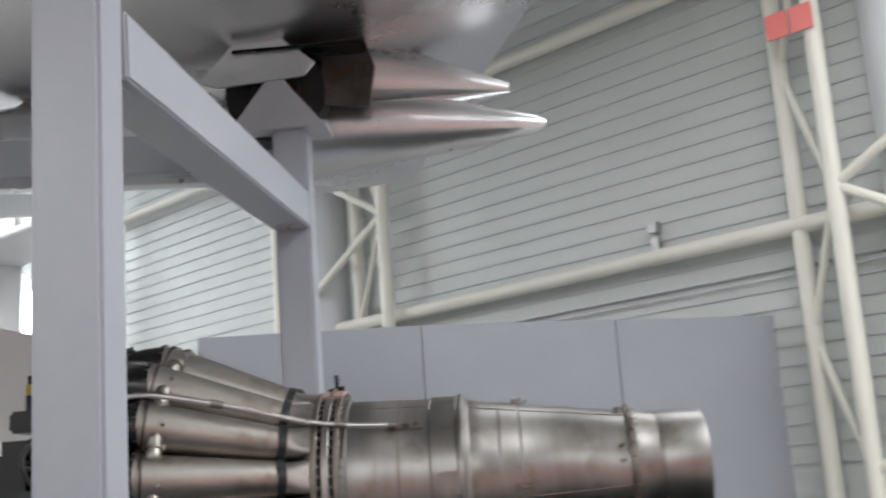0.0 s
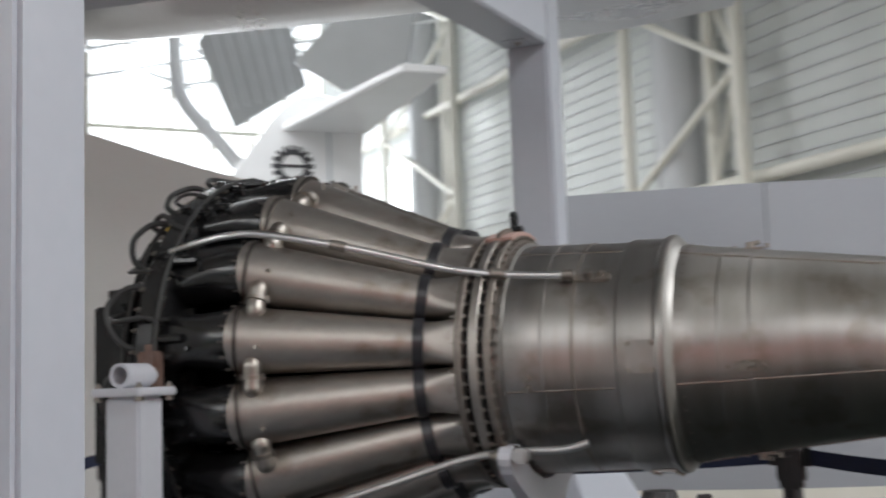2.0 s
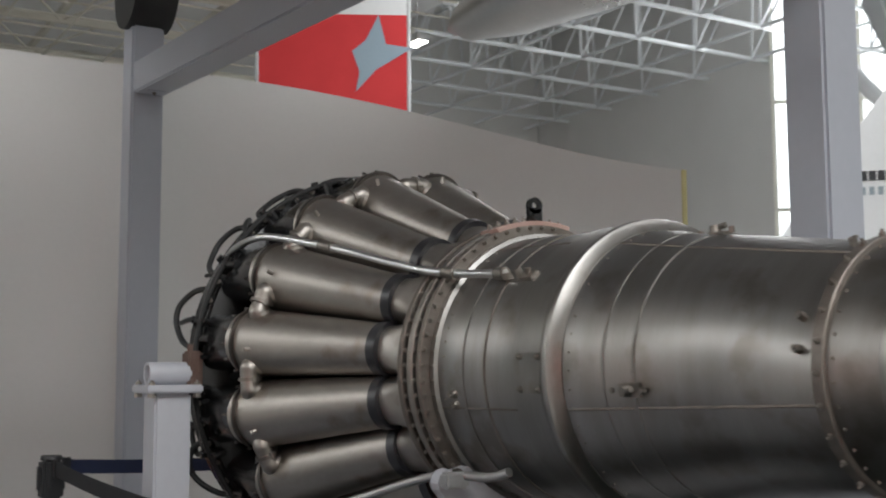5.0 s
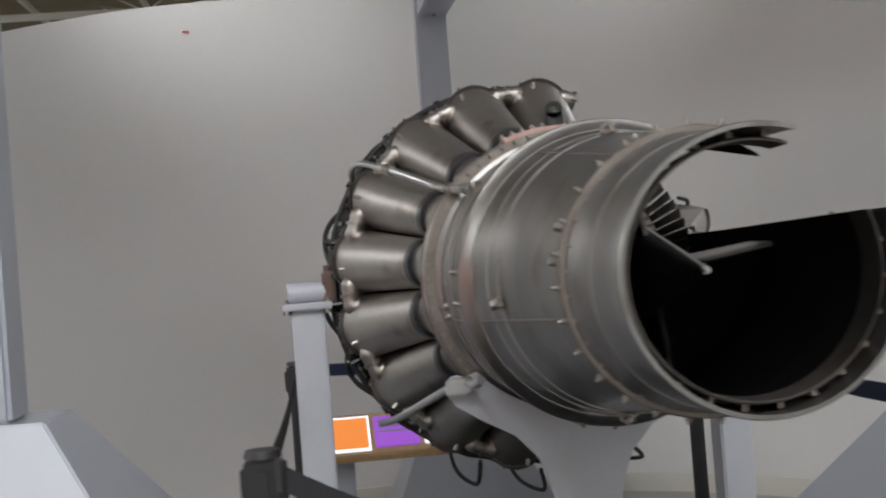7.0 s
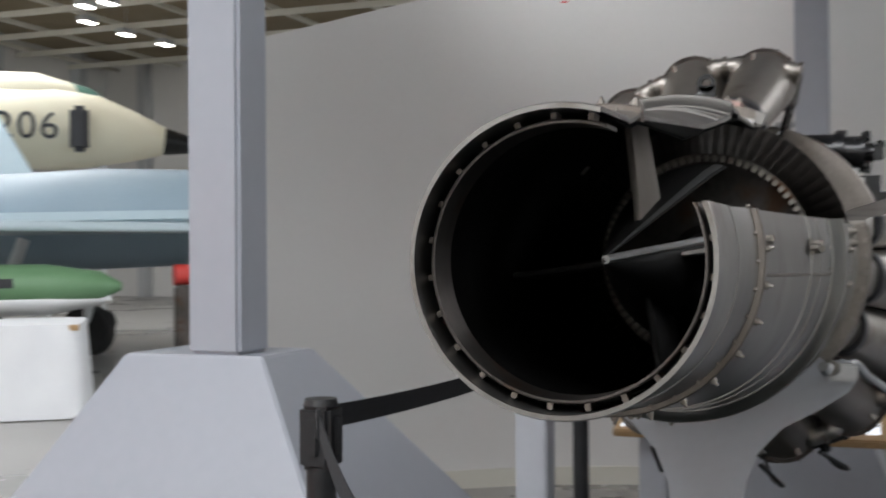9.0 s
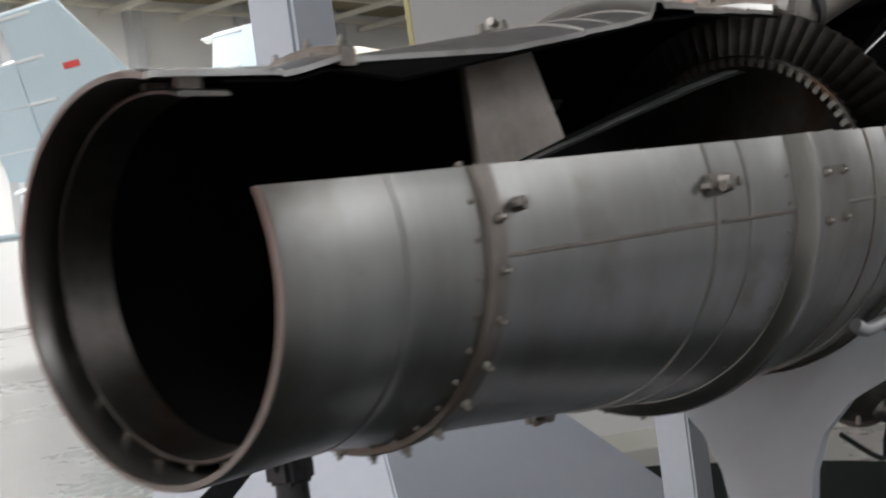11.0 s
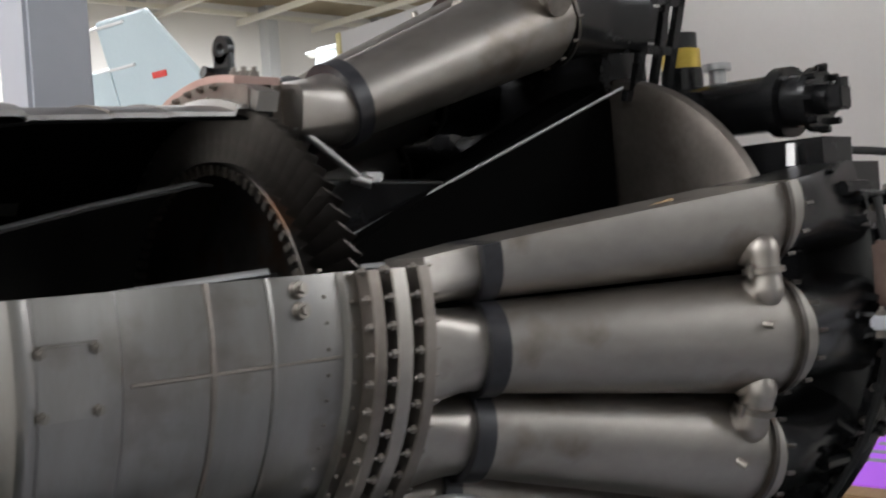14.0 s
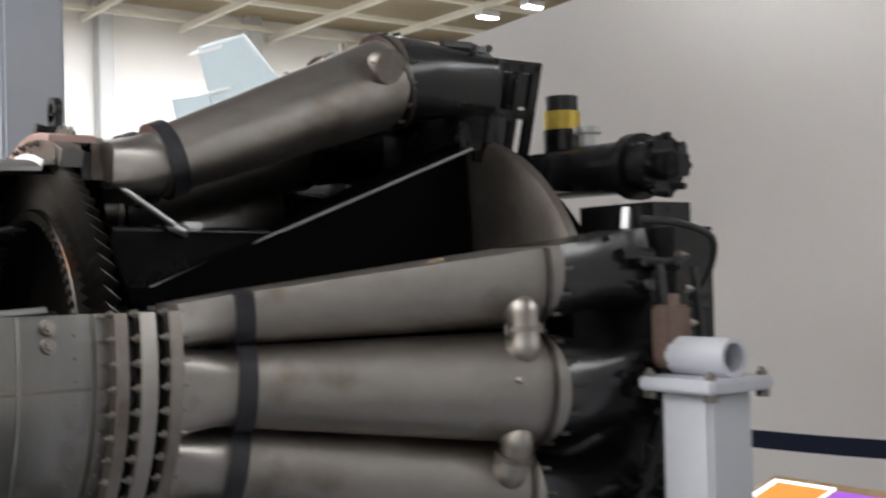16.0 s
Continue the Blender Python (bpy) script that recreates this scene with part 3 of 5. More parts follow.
# compressor casing, cut open, with the diffuser cells on its cut face
turned("compressor_casing", [(0.340, 0.20), (0.340, 0.46), (0.358, 0.545), (0.385, 0.566), (0.440, 0.566), (0.455, 0.555), (0.465, 0.52), (0.475, 0.46), (0.480, 0.385), (0.465, 0.360), (0.43, 0.36), (0.40, 0.20)], BLACK, "glossy black cast compressor casing")
turned("casing_rim", rect(0.395, 0.445, 0.562, 0.578), BLACK, "black bolted casing rim")
bolts(engine, [along_axis(0.445, 0.568, A0 + 2 + k * 5.85, 1) for k in range(50)], hexbolt(0.008, 0.010))
bolts(engine, [along_axis(0.395, 0.568, A0 + 5 + k * 5.85, -1) for k in range(50)], hexbolt(0.008, 0.014))
wedge = Matrix.Rotation(radians(CUT1 - 0.3), 4, "X")
cells = None
for lo, hi in (((0.335, 0.355, -0.010), (0.350, 0.545, 0.004)), ((0.430, 0.355, -0.010), (0.445, 0.530, 0.004)), ((0.335, 0.440, -0.010), (0.445, 0.452, 0.004)), ((0.335, 0.532, -0.010), (0.445, 0.550, 0.004)), ((0.380, 0.355, -0.01), (0.390, 0.545, 0.004)), ((0.335, 0.350, -0.010), (0.465, 0.366, 0.004))):
    wall = part("cell_wall", boxed([lo[0] - 0.004, lo[1] - 0.003, lo[2]], [hi[0] + 0.004, hi[1] + 0.003, hi[2]], 0.002, wedge), BLACK, cells or engine, "" if cells else "dark cut diffuser cells on the casing's cut face")
    cells = cells or wall
turned("impeller_plate", [(0.395, 0.0), (0.412, 0.0), (0.425, 0.20), (0.452, 0.35), (0.446, 0.382), (0.430, 0.388), (0.400, 0.36), (0.395, 0.20)], FLANGEM, "dull metal compressor impeller backplate", 0, 360)
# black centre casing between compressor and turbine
turned("centre_casing", shell([(0.470, 0.372), (0.60, 0.322), (0.80, 0.238), (1.00, 0.153), (1.12, 0.104), (1.16, 0.100), (1.20, 0.200), (1.205, 0.285)], 0.008), NEARBLACK, "black conical centre casing cut open")
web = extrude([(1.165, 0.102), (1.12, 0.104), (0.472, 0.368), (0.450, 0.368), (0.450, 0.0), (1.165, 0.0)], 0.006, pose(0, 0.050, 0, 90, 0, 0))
part("cut_web", web, NEARBLACK, engine, "flat black web closing the cut centre casing", smooth=False)
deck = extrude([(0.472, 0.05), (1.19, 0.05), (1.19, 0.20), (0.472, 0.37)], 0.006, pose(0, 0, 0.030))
part("cut_deck", deck, NEARBLACK, engine, smooth=False)
turned("shaft_tube", shell([(0.45, 0.075), (1.27, 0.075)], 0.008), DULLBLACK, "", 0, 360)
for deg in (CUT0, CUT1):
    part("cut_edge", rods((polar(0.470, 0.372, deg), polar(1.12, 0.104, deg), 0.0032), n=8), ALUMIN, engine)
for deg in (75.5, 120.0, 165.0, 210.0, 255.0, 300.0, 345.0, 380.0):
    outline = [(0.90, 0.200), (1.19, 0.205), (1.19, 0.110), (1.12, 0.106), (0.90, 0.195)]
    bm = extrude(outline, 0.006, Matrix.Rotation(radians(deg), 4, "X"), 0.0)
    part("casing_rib", bm, BLACK, engine)
turned("air_baffle", shell([(0.90, 0.204), (1.19, 0.209)], 0.004), BLACK, "black inner cooling baffle")
part("baffle_clip", boxed((1.04, 0.055, 0.197), (1.075, 0.075, 0.212), 0.003), ALUMIN, engine)
part("support_link", rods((polar(1.205, 0.290, 73), polar(1.085, 0.215, 70), 0.006), (polar(1.095, 0.215, 72), polar(1.075, 0.212, 66), 0.009)), ALUMIN, engine, "bright metal support link")
tip = tubed([(1.00, 0.36, 0.104), (0.93, 0.385, 0.113), (0.86, 0.405, 0.121), (0.80, 0.43, 0.135)], 0.0035)
part("gasket_strip", tip, COPPER, engine, "torn tan gasket strip")

# intake end and accessories
turned("intake_hub", [(0.02, 0.0), (0.02, 0.13), (0.05, 0.17), (0.20, 0.20), (0.345, 0.33), (0.345, 0.0)], BLACK, "black intake hub", 0, 360)
for y in (-1, 1):
    bm = bmesh.new()
    box(bm, (0.10, 0.12 if y > 0 else -0.42, -0.30), (0.305, 0.42 if y > 0 else -0.12, 0.24), 0.05)
    part("intake_scoop", bm, BLACK, engine, "black cast intake scoop")
starter = part("starter", rods(((0.16, 0.02, 0.325), (0.17, 0.25, 0.320), 0.055), n=22), BLACK, engine, "black cylindrical starter with flanges")
part("rear_flange", rods(((0.17, 0.24, 0.32), (0.172, 0.268, 0.318), 0.068), n=22), BLACK, starter)
part("neck", rods(((0.172, 0.268, 0.318), (0.173, 0.315, 0.316), 0.050), n=22), BLACK, starter)
part("end_flange", rods(((0.173, 0.312, 0.316), (0.173, 0.326, 0.315), 0.062), n=22), BLACK, starter)
part("shaft_stub", rods(((0.173, 0.326, 0.315), (0.174, 0.352, 0.314), 0.030), n=22), BLACK, starter)
part("end_disc", rods(((0.120, 0.300, 0.300), (0.112, 0.302, 0.299), 0.024), n=18), ALUMIN, starter)
bm = boxed((0.155, 0.345, 0.290), (0.195, 0.380, 0.336), 0.004)
rod(bm, (0.174, 0.372, 0.330), (0.174, 0.372, 0.350), 0.012, n=10)
part("bracket", bm, BLACK, starter)
nut = part("flange_nut", rods(((0, 0, 0), (0, 0.020, 0), 0.007), n=6), BLACK, starter)
for k in range(8):
    a = 2 * math.pi * k / 8
    m = Matrix.Translation((0.172 + 0.058 * math.cos(a), 0.322, 0.316 + 0.058 * math.sin(a)))
    if k:
        again(nut, m)
nut.matrix_local = Matrix.Translation((0.172 + 0.058, 0.322, 0.316))
pump = part("fuel_pump", rods(((0.13, -0.01, 0.34), (0.13, -0.01, 0.425), 0.044), ((0.13, -0.01, 0.465), (0.13, -0.01, 0.500), 0.036), n=18), BLACK, engine, "black upright pump body")
part("collar", rods(((0.13, -0.01, 0.425), (0.13, -0.01, 0.466), 0.041), n=20), BRASS, pump, "yellow plated collar")
part("filler_cap", rods(((0.15, 0.09, 0.38), (0.15, 0.09, 0.408), 0.018), ((0.15, 0.09, 0.406), (0.15, 0.09, 0.420), 0.030), n=16), ALUMIN, engine, "bare metal filler cap")
bm = boxed((0.08, -0.16, 0.28), (0.28, 0.10, 0.36), 0.012)
part("gearbox", bm, BLACK, engine, "black accessory gearbox")
part("support_foot", extrude([(0.0, 0.0), (0.09, 0.0), (0.075, 0.075), (0.03, 0.06)], 0.02, pose(0.20, 0.30, 0.16, 90, 0, 20), 0.003), ALUMIN, engine)
rng = random.Random(4)
for k in range(16):
    deg = 82 + k * 18.7
    if deg > A1:
        break
    x0 = 0.355
    bm = bmesh.new()
    w = 0.02 + 0.015 * rng.random()
    box(bm, (x0 - 0.05 - 0.03 * rng.random(), 0.46, -w), (x0 + 0.03, 0.52 + 0.02 * rng.random(), w), 0.006)
    rod(bm, (x0 - 0.07, 0.49, 0.01), (x0, 0.49, 0.01), 0.017, n=12)
    o = part("burner_fitting", bm, BLACK, engine)
    o.matrix_local = Matrix.Rotation(radians(deg), 4, "X")
    bm = bmesh.new()
    j = [rng.uniform(-1, 1) for i in range(6)]
    lift = 0.030 * max(0.0, j[0])
    tube(bm, [(x0 - 0.05, 0.50, 0.02 * j[1]), (x0 - 0.07 + 0.02 * j[2], 0.545, 0.03 + 0.02 * j[3]), (x0 - 0.01, 0.572 + lift, 0.07 + 0.03 * j[4]), (x0 + 0.06, 0.568 + lift, 0.09 + 0.05 * j[5]), (x0 + 0.11, 0.555, 0.10 + 0.06 * j[5])], 0.007 + 0.002 * j[1], 8, 6)
    o2 = part("fuel_hose", bm, CABLE, engine)
    o2.matrix_local = Matrix.Rotation(radians(deg + 3 + 5 * j[3]), 4, "X")
    bm = bmesh.new()
    rod(bm, (0.42, 0.55, 0.035), (0.42, 0.592, 0.035), 0.013, 0.011, 8)
    rod(bm, (0.40, 0.580, 0.035), (0.50, 0.568, 0.038 + 0.01 * j[2]), 0.007, n=8)
    rod(bm, (0.495, 0.545, 0.038), (0.495, 0.580, 0.038), 0.010, 0.007, 8)
    o3 = part("primer_fitting", bm, BLACK, engine)
    o3.matrix_local = Matrix.Rotation(radians(deg + 6), 4, "X")
for x, r in ((0.335, 0.545), (0.455, 0.578)):
    bm = bmesh.new()
    tube(bm, [polar(x, r, A0 + 4 + k * 11.0) for k in range(27)], 0.0075, 8, 3)
    part("fuel_manifold", bm, CABLE, engine, "thin black fuel manifold ring")
# looped hoses standing off the casing's front
for k in range(9):
    deg = 88 + k * 22.5
    reach = 0.004 + 0.022 * rng.random()
    hose = part("hose_loop", tubed([polar(0.40, 0.555, deg), polar(0.345, 0.585, deg + 2), polar(0.31, 0.580 + reach, deg + 7), polar(0.315, 0.575 + reach, deg + 12), polar(0.35, 0.578, deg + 17), polar(0.41, 0.552, deg + 19)], 0.0085, 10), CABLE, engine)
    for d in (deg, deg + 19):
        o = part("hose_nut", rods(((0, 0, -0.004), (0, 0, 0.018), 0.014), n=6), BOLTM, hose)
        o.matrix_local = out_from_axis(0.405, 0.548, d)
# pipes along the outside
pipe = part("drain_pipe", tubed([polar(0.44, 0.575, 146), polar(0.52, 0.592, 145.5), polar(0.62, 0.596, 144), polar(0.72, 0.573, 142.5), polar(0.95, 0.482, 141.5), polar(1.12, 0.402, 141), polar(1.22, 0.366, 141), polar(1.34, 0.340, 140.8), polar(1.50, 0.322, 140.4)], 0.0095, 12), BRIGHT, engine, "bright steel pipe along the cans")
for p, q in ((polar(0.885, 0.509, 141.7), polar(0.925, 0.492, 141.6)), (polar(1.285, 0.352, 140.8), polar(1.325, 0.343, 140.8)), (polar(1.47, 0.325, 140.5), polar(1.50, 0.322, 140.4))):
    part("pipe_union", rods((p, q, 0.0145), n=12), BOLTM, pipe)
bm = boxed((-0.05, -0.014, -0.010), (0.055, 0.014, 0.006), 0.003)
rod(bm, (0, 0, 0), (0, 0.004, 0.022), 0.014, 0.011, 10)
rod(bm, (0.03, 0, 0), (0.034, 0.01, 0.016), 0.007, n=8)
o = part("thermocouple", bm, BOLTM, pipe)
o.matrix_local = out_from_axis(1.535, skin(1.535), 140.0)
for pts in ([polar(1.52, 0.338, -40), polar(1.49, 0.350, -41), polar(1.40, 0.352, -41), polar(1.28, 0.376, -41), polar(1.16, 0.395, -38), polar(1.05, 0.440, -40), polar(0.85, 0.53, -41), polar(0.62, 0.61, -42)],
            [polar(1.52, 0.336, 220), polar(1.46, 0.352, 221), polar(1.34, 0.360, 221), polar(1.20, 0.378, 222), polar(1.00, 0.47, 222), polar(0.80, 0.56, 222), polar(0.60, 0.612, 222)]):
    lower = part("drain_pipe", tubed(pts, 0.0105, 12), ALUMIN, engine, "dull metal drain pipe under the cans")
    part("pipe_union", rods((pts[2], (Vector(pts[2]) * 0.7 + Vector(pts[3]) * 0.3), 0.017), n=12), BOLTM, lower)
for deg in (244, 262, 274, 290):
    part("drain_hose", tubed([polar(0.45, 0.57, deg), polar(0.58, 0.622, deg + 3), polar(0.74, 0.622, deg + 7), polar(0.88, 0.54, deg + 4)], 0.006, 8), CABLE, engine)
for y in (-1, 1):
    bm = boxed((0.418, 0.560 if y > 0 else -0.602, -0.050), (0.478, 0.602 if y > 0 else -0.560, 0.052), 0.006)
    rod(bm, (0.445, 0.585 * y, 0.05), (0.445, 0.585 * y, 0.070), 0.010, n=6)
    part("trunnion", bm, RUST, engine, "rust-brown trunnion block")


# ---- engine stands ----
def outline_yoke():
    pts = []
    for k in range(25):                       # cradle under the turbine case
        a = radians(222 + (318 - 222) * k / 24)
        pts.append((0.325 * math.cos(a), 0.325 * math.sin(a)))
    for k in range(7):                        # round ear
        a = radians(150 - 30 * k)
        pts.append((0.290 + 0.031 * math.cos(a), -0.252 + 0.031 * math.sin(a)))
    right = [(0.300, -0.290), (0.240, -0.330), (0.165, -0.372), (0.112, -0.43), (0.084, -0.50), (0.070, -0.60), (0.068, -1.05), (0.16, -1.20), (0.16, -AX + 0.03)]
    pts += right
    pts += [(-x, y) for x, y in reversed(right)]
    for k in range(7):
        a = radians(240 - 30 * k)
        pts.append((-0.290 + 0.031 * math.cos(a), -0.252 + 0.031 * math.sin(a)))
    return pts


yoke = thing("engine_yoke", "light grey steel yoke stand cradling the turbine case", "engine stand", pose(0, 0, AX))
part("yoke_plate", extrude(outline_yoke(), 0.035, Matrix(((0, 0, 1, 1.300), (1, 0, 0, 0), (0, 1, 0, 0), (0, 0, 0, 1)))), STANDPAINT, yoke, smooth=False)
part("foot_plate", boxed((1.16, -0.24, -AX), (1.48, 0.24, -AX + 0.03), 0.006), STANDPAINT, yoke)
for y in (-1, 1):
    part("clevis", rods(((1.285, 0.292 * y, -0.245), (1.350, 0.292 * y, -0.245), 0.019), ((1.27, 0.292 * y, -0.245), (1.362, 0.292 * y, -0.245), 0.010), n=18), BOLTM, yoke)
    part("clevis_fork", boxed((1.338, 0.292 * y - 0.03, -0.262), (1.375, 0.292 * y + 0.03, -0.225), 0.006), ALUMIN, yoke)
bolts(yoke, [Matrix.Translation((1.338, y, -0.70)) @ Matrix.Rotation(radians(90), 4, "Y") for y in (-0.04, 0.04)], hexbolt(0.014, 0.012))

for y in (-1, 1):
    st = thing("support_stand", "light grey steel post with bolted top plate and tube", "engine stand", pose(0.448, 0.650 * y, -0.02 if y > 0 else 0), "engine support stands")
    part("post", boxed((-0.052, -0.050, 0.02), (0.052, 0.050, AX - 0.062), 0.006), STANDPAINT, st)
    part("top_plate", boxed((-0.076, -0.076, AX - 0.062), (0.076, 0.076, AX - 0.040), 0.004), STANDPAINT, st)
    low = 0.02 if y > 0 else 0.0
    part("foot", boxed((-0.16, -0.16, low), (0.16, 0.16, low + 0.02), 0.004), STANDPAINT, st)
    ringm = Matrix.Translation((0, 0, AX - 0.0095)) @ Matrix.Rotation(radians(90), 4, "Z")
    bm = lathe([(-0.058, 0.023), (0.058, 0.023), (0.058, 0.031), (-0.058, 0.031)], n=32)
    bmesh.ops.transform(bm, matrix=ringm, verts=bm.verts)
    part("saddle_tube", bm, STANDPAINT, st)
    for sx in (-1, 1):
        part("gusset", extrude([(0, 0), (0.12, 0), (0, 0.22)], 0.012, Matrix.Translation((0.052 * sx, 0.006, 0.02)) @ Matrix.Rotation(radians(90), 4, "X") @ Matrix.Diagonal((sx, 1, 1, 1))), STANDPAINT, st, smooth=False)
    bolts(st, [Matrix.Translation((sx * 0.062, sy * 0.062, AX - 0.074)) for sx in (-1, 1) for sy in (-1, 1)], hexbolt(0.012, 0.014))
    bolts(st, [Matrix.Translation((sx * 0.062, sy * 0.062, AX - 0.041)) for sx in (-1, 1) for sy in (-1, 1)], hexbolt(0.010, 0.008))


# ---- rope barriers ----
def stanchion(x, y, top=0.985):
    st = thing("stanchion", "black retractable-belt barrier post on a round base", "barrier post", pose(x, y, 0), "barrier posts")
    bm = bmesh.new()
    rod(bm, (0, 0, 0.01), (0, 0, top - 0.14), 0.031, n=24)
    part("post", bm, BLACKPLASTIC, st)
    bm = boxed((-0.036, -0.036, top - 0.145), (0.036, 0.036, top - 0.012), 0.010)
    rod(bm, (0, 0, top - 0.014), (0, 0, top), 0.037, 0.033, 24)
    for a in range(4):
        box(bm, (0.034, -0.012, top - 0.115), (0.045, 0.012, top - 0.035), 0.003, Matrix.Rotation(radians(90 * a), 4, "Z"))
    part("belt_head", bm, BLACKPLASTIC, st)
    part("base", lathe_up([(0.0, 0.0), (0.165, 0.0), (0.17, 0.012), (0.14, 0.026), (0.04, 0.036), (0.0, 0.036)]), BLACKPLASTIC, st)
    return st


def lathe_up(loop, n=40):
    bm = lathe([(z, r) for r, z in loop], n=n)
    bmesh.ops.transform(bm, matrix=Matrix.Rotation(radians(-90), 4, "Y"), verts=bm.verts)
    bmesh.ops.remove_doubles(bm, verts=bm.verts, dist=1e-5)
    return bm


def belt(a, b, mat, za=0.945, zb=0.945, sag=0.03, h=0.048, label="black webbing belt stretched between barrier posts"):
    bm = bmesh.new()
    a, b = Vector((a[0], a[1], za)), Vector((b[0], b[1], zb))
    side = Vector((0, 0, 1)).cross(b - a).normalized() * 0.0012
    n, rows = 14, []
    for i in range(n + 1):
        u = i / n
        p = a.lerp(b, u) - Vector((0, 0, sag * 4 * u * (1 - u)))
        rows.append([bm.verts.new(p + side * s + Vector((0, 0, h * w))) for s, w in ((1, -0.5), (1, 0.5), (-1, 0.5), (-1, -0.5))])
    for p, q in zip(rows, rows[1:]):
        for i in range(4):
            bm.faces.new((p[i], p[(i + 1) % 4], q[(i + 1) % 4], q[i]))
    bmesh.ops.recalc_face_normals(bm, faces=bm.faces)
    t = thing("barrier_belt", label, "barrier belt")
    part("webbing", bm, mat, t)
    for p, q in ((a, b), (b, a)):
        u = (q - p).normalized()
        part("end_clip", boxed((0, -0.006, -0.03), (0.03, 0.006, 0.03), 0.002, Matrix.Translation(p) @ Matrix.Rotation(math.atan2(u.y, u.x), 4, "Z")), BLACKPLASTIC, t)
    return t


S = {"a": (1.79, -0.72), "b": (2.95, -0.02), "c": (1.90, 0.72), "d": (-0.50, -0.74), "e": (-0.9, 0.95)}
for p in S.values():
    stanchion(*p)
belt((1.78, -0.71), (-0.46, -0.74), WEBBING)
belt((1.86, -0.69), (2.91, -0.04), WEBBING, sag=0.05)
belt((2.93, 0.02), (1.94, 0.70), BLUEBELT, label="navy webbing belt stretched between barrier posts")
belt((1.86, 0.73), (-0.86, 0.95), BLUEBELT, sag=0.05, label="navy webbing belt stretched between barrier posts")
belt((-0.52, -0.70), (-0.88, 0.91), BLUEBELT, label="navy webbing belt stretched between barrier posts")

# ---- slanted information table ----
table = thing("information_table", "slanted oak-edged exhibit table with glowing orange and purple panels", "information table", pose(-1.30, 0, 0))
tilt_m = Matrix.Translation((0.0, 0, 0.575)) @ Matrix.Rotation(radians(15), 4, "Y")
part("oak_frame", boxed((-0.24, -0.74, -0.035), (0.24, 0.74, 0.0), 0.006, tilt_m), WOOD, table)
for name, lo, hi, mat in (("print_border", -0.71, -0.46, SCREEN_WHITE), ("orange_print", -0.68, -0.47, SCREEN_ORANGE), ("purple_print", -0.44, -0.24, SCREEN_PURPLE), ("pale_print", -0.22, 0.36, SCREEN_WHITE)):
    z = 0.004 if name == "print_border" else 0.006
    part(name, boxed((-0.20 if z < 0.005 else -0.175, lo, 0.0), (0.20 if z < 0.005 else 0.175, hi, z), 0.0, tilt_m), mat, table, smooth=False)
bm = bmesh.new()
for y0, y1, x in ((-0.42, -0.28, -0.12), (-0.42, -0.32, -0.06), (-0.42, -0.27, 0.0), (0.03, 0.30, -0.10), (0.03, 0.22, 0.02)):
    box(bm, (x, y0, 0.006), (x + 0.018, y1, 0.008), 0.0, tilt_m)
part("print_lines", bm, INKGREY, table, smooth=False)
for y in (-0.60, 0.60):
    part("leg", boxed((-0.05, y - 0.06, 0.0), (0.05, y + 0.06, 0.57), 0.006), STANDPAINT, table)
    part("leg_foot", boxed((-0.16, y - 0.09, 0.0), (0.16, y + 0.09, 0.025), 0.005), STANDPAINT, table)


# ---- pillars that carry the aircraft ----
def pillar(x, y, w, z0, z1, base, label):
    p = thing("aircraft_pillar", label, "pillar", pose(x, y, 0), "aircraft pillars")
    part("post", boxed((-w / 2, -w / 2, z0), (w / 2, w / 2, z1), 0.012), GREYPAINT, p)
    (x0, x1, y0, y1), (X0, X1, Y0, Y1) = base
    bm = bmesh.new()
    lo = [bm.verts.new((a - x, b - y, 0)) for a, b in ((X0, Y0), (X1, Y0), (X1, Y1), (X0, Y1))]
    hi = [bm.verts.new((a - x, b - y, z0)) for a, b in ((x0, y0), (x1, y0), (x1, y1), (x0, y1))]
    bm.faces.new(lo[::-1])
    bm.faces.new(hi)
    for i in range(4):
        bm.faces.new((lo[i], lo[(i + 1) % 4], hi[(i + 1) % 4], hi[i]))
    bmesh.ops.bevel(bm, geom=list(bm.edges), offset=0.006, segments=2, affect="EDGES")
    part("base_box", bm, GREYPAINT, p, "sloped blue-grey painted base box")
    return p


PA, PB, PC = (0.846, -1.51), (0.88, 1.50), (-2.23, 0.05)
pillar(*PA, 0.18, 0.985, 3.05, ((0.62, 0.950, -1.815, -1.335), (-0.30, 1.40, -2.45, -0.71)), "blue-grey painted square steel pillar on a sloped base")
pillar(*PB, 0.18, 0.985, 3.12, ((0.65, 0.985, 1.335, 1.815), (-0.27, 1.43, 0.71, 2.45)), "blue-grey painted square steel pillar on a sloped base")
pillar(*PC, 0.165, 0.50, 3.1, ((-2.33, -2.02, -0.16, 0.26), (-2.38, -1.6, -0.4, 0.50)), "blue-grey painted square steel pillar in front of a white wall")


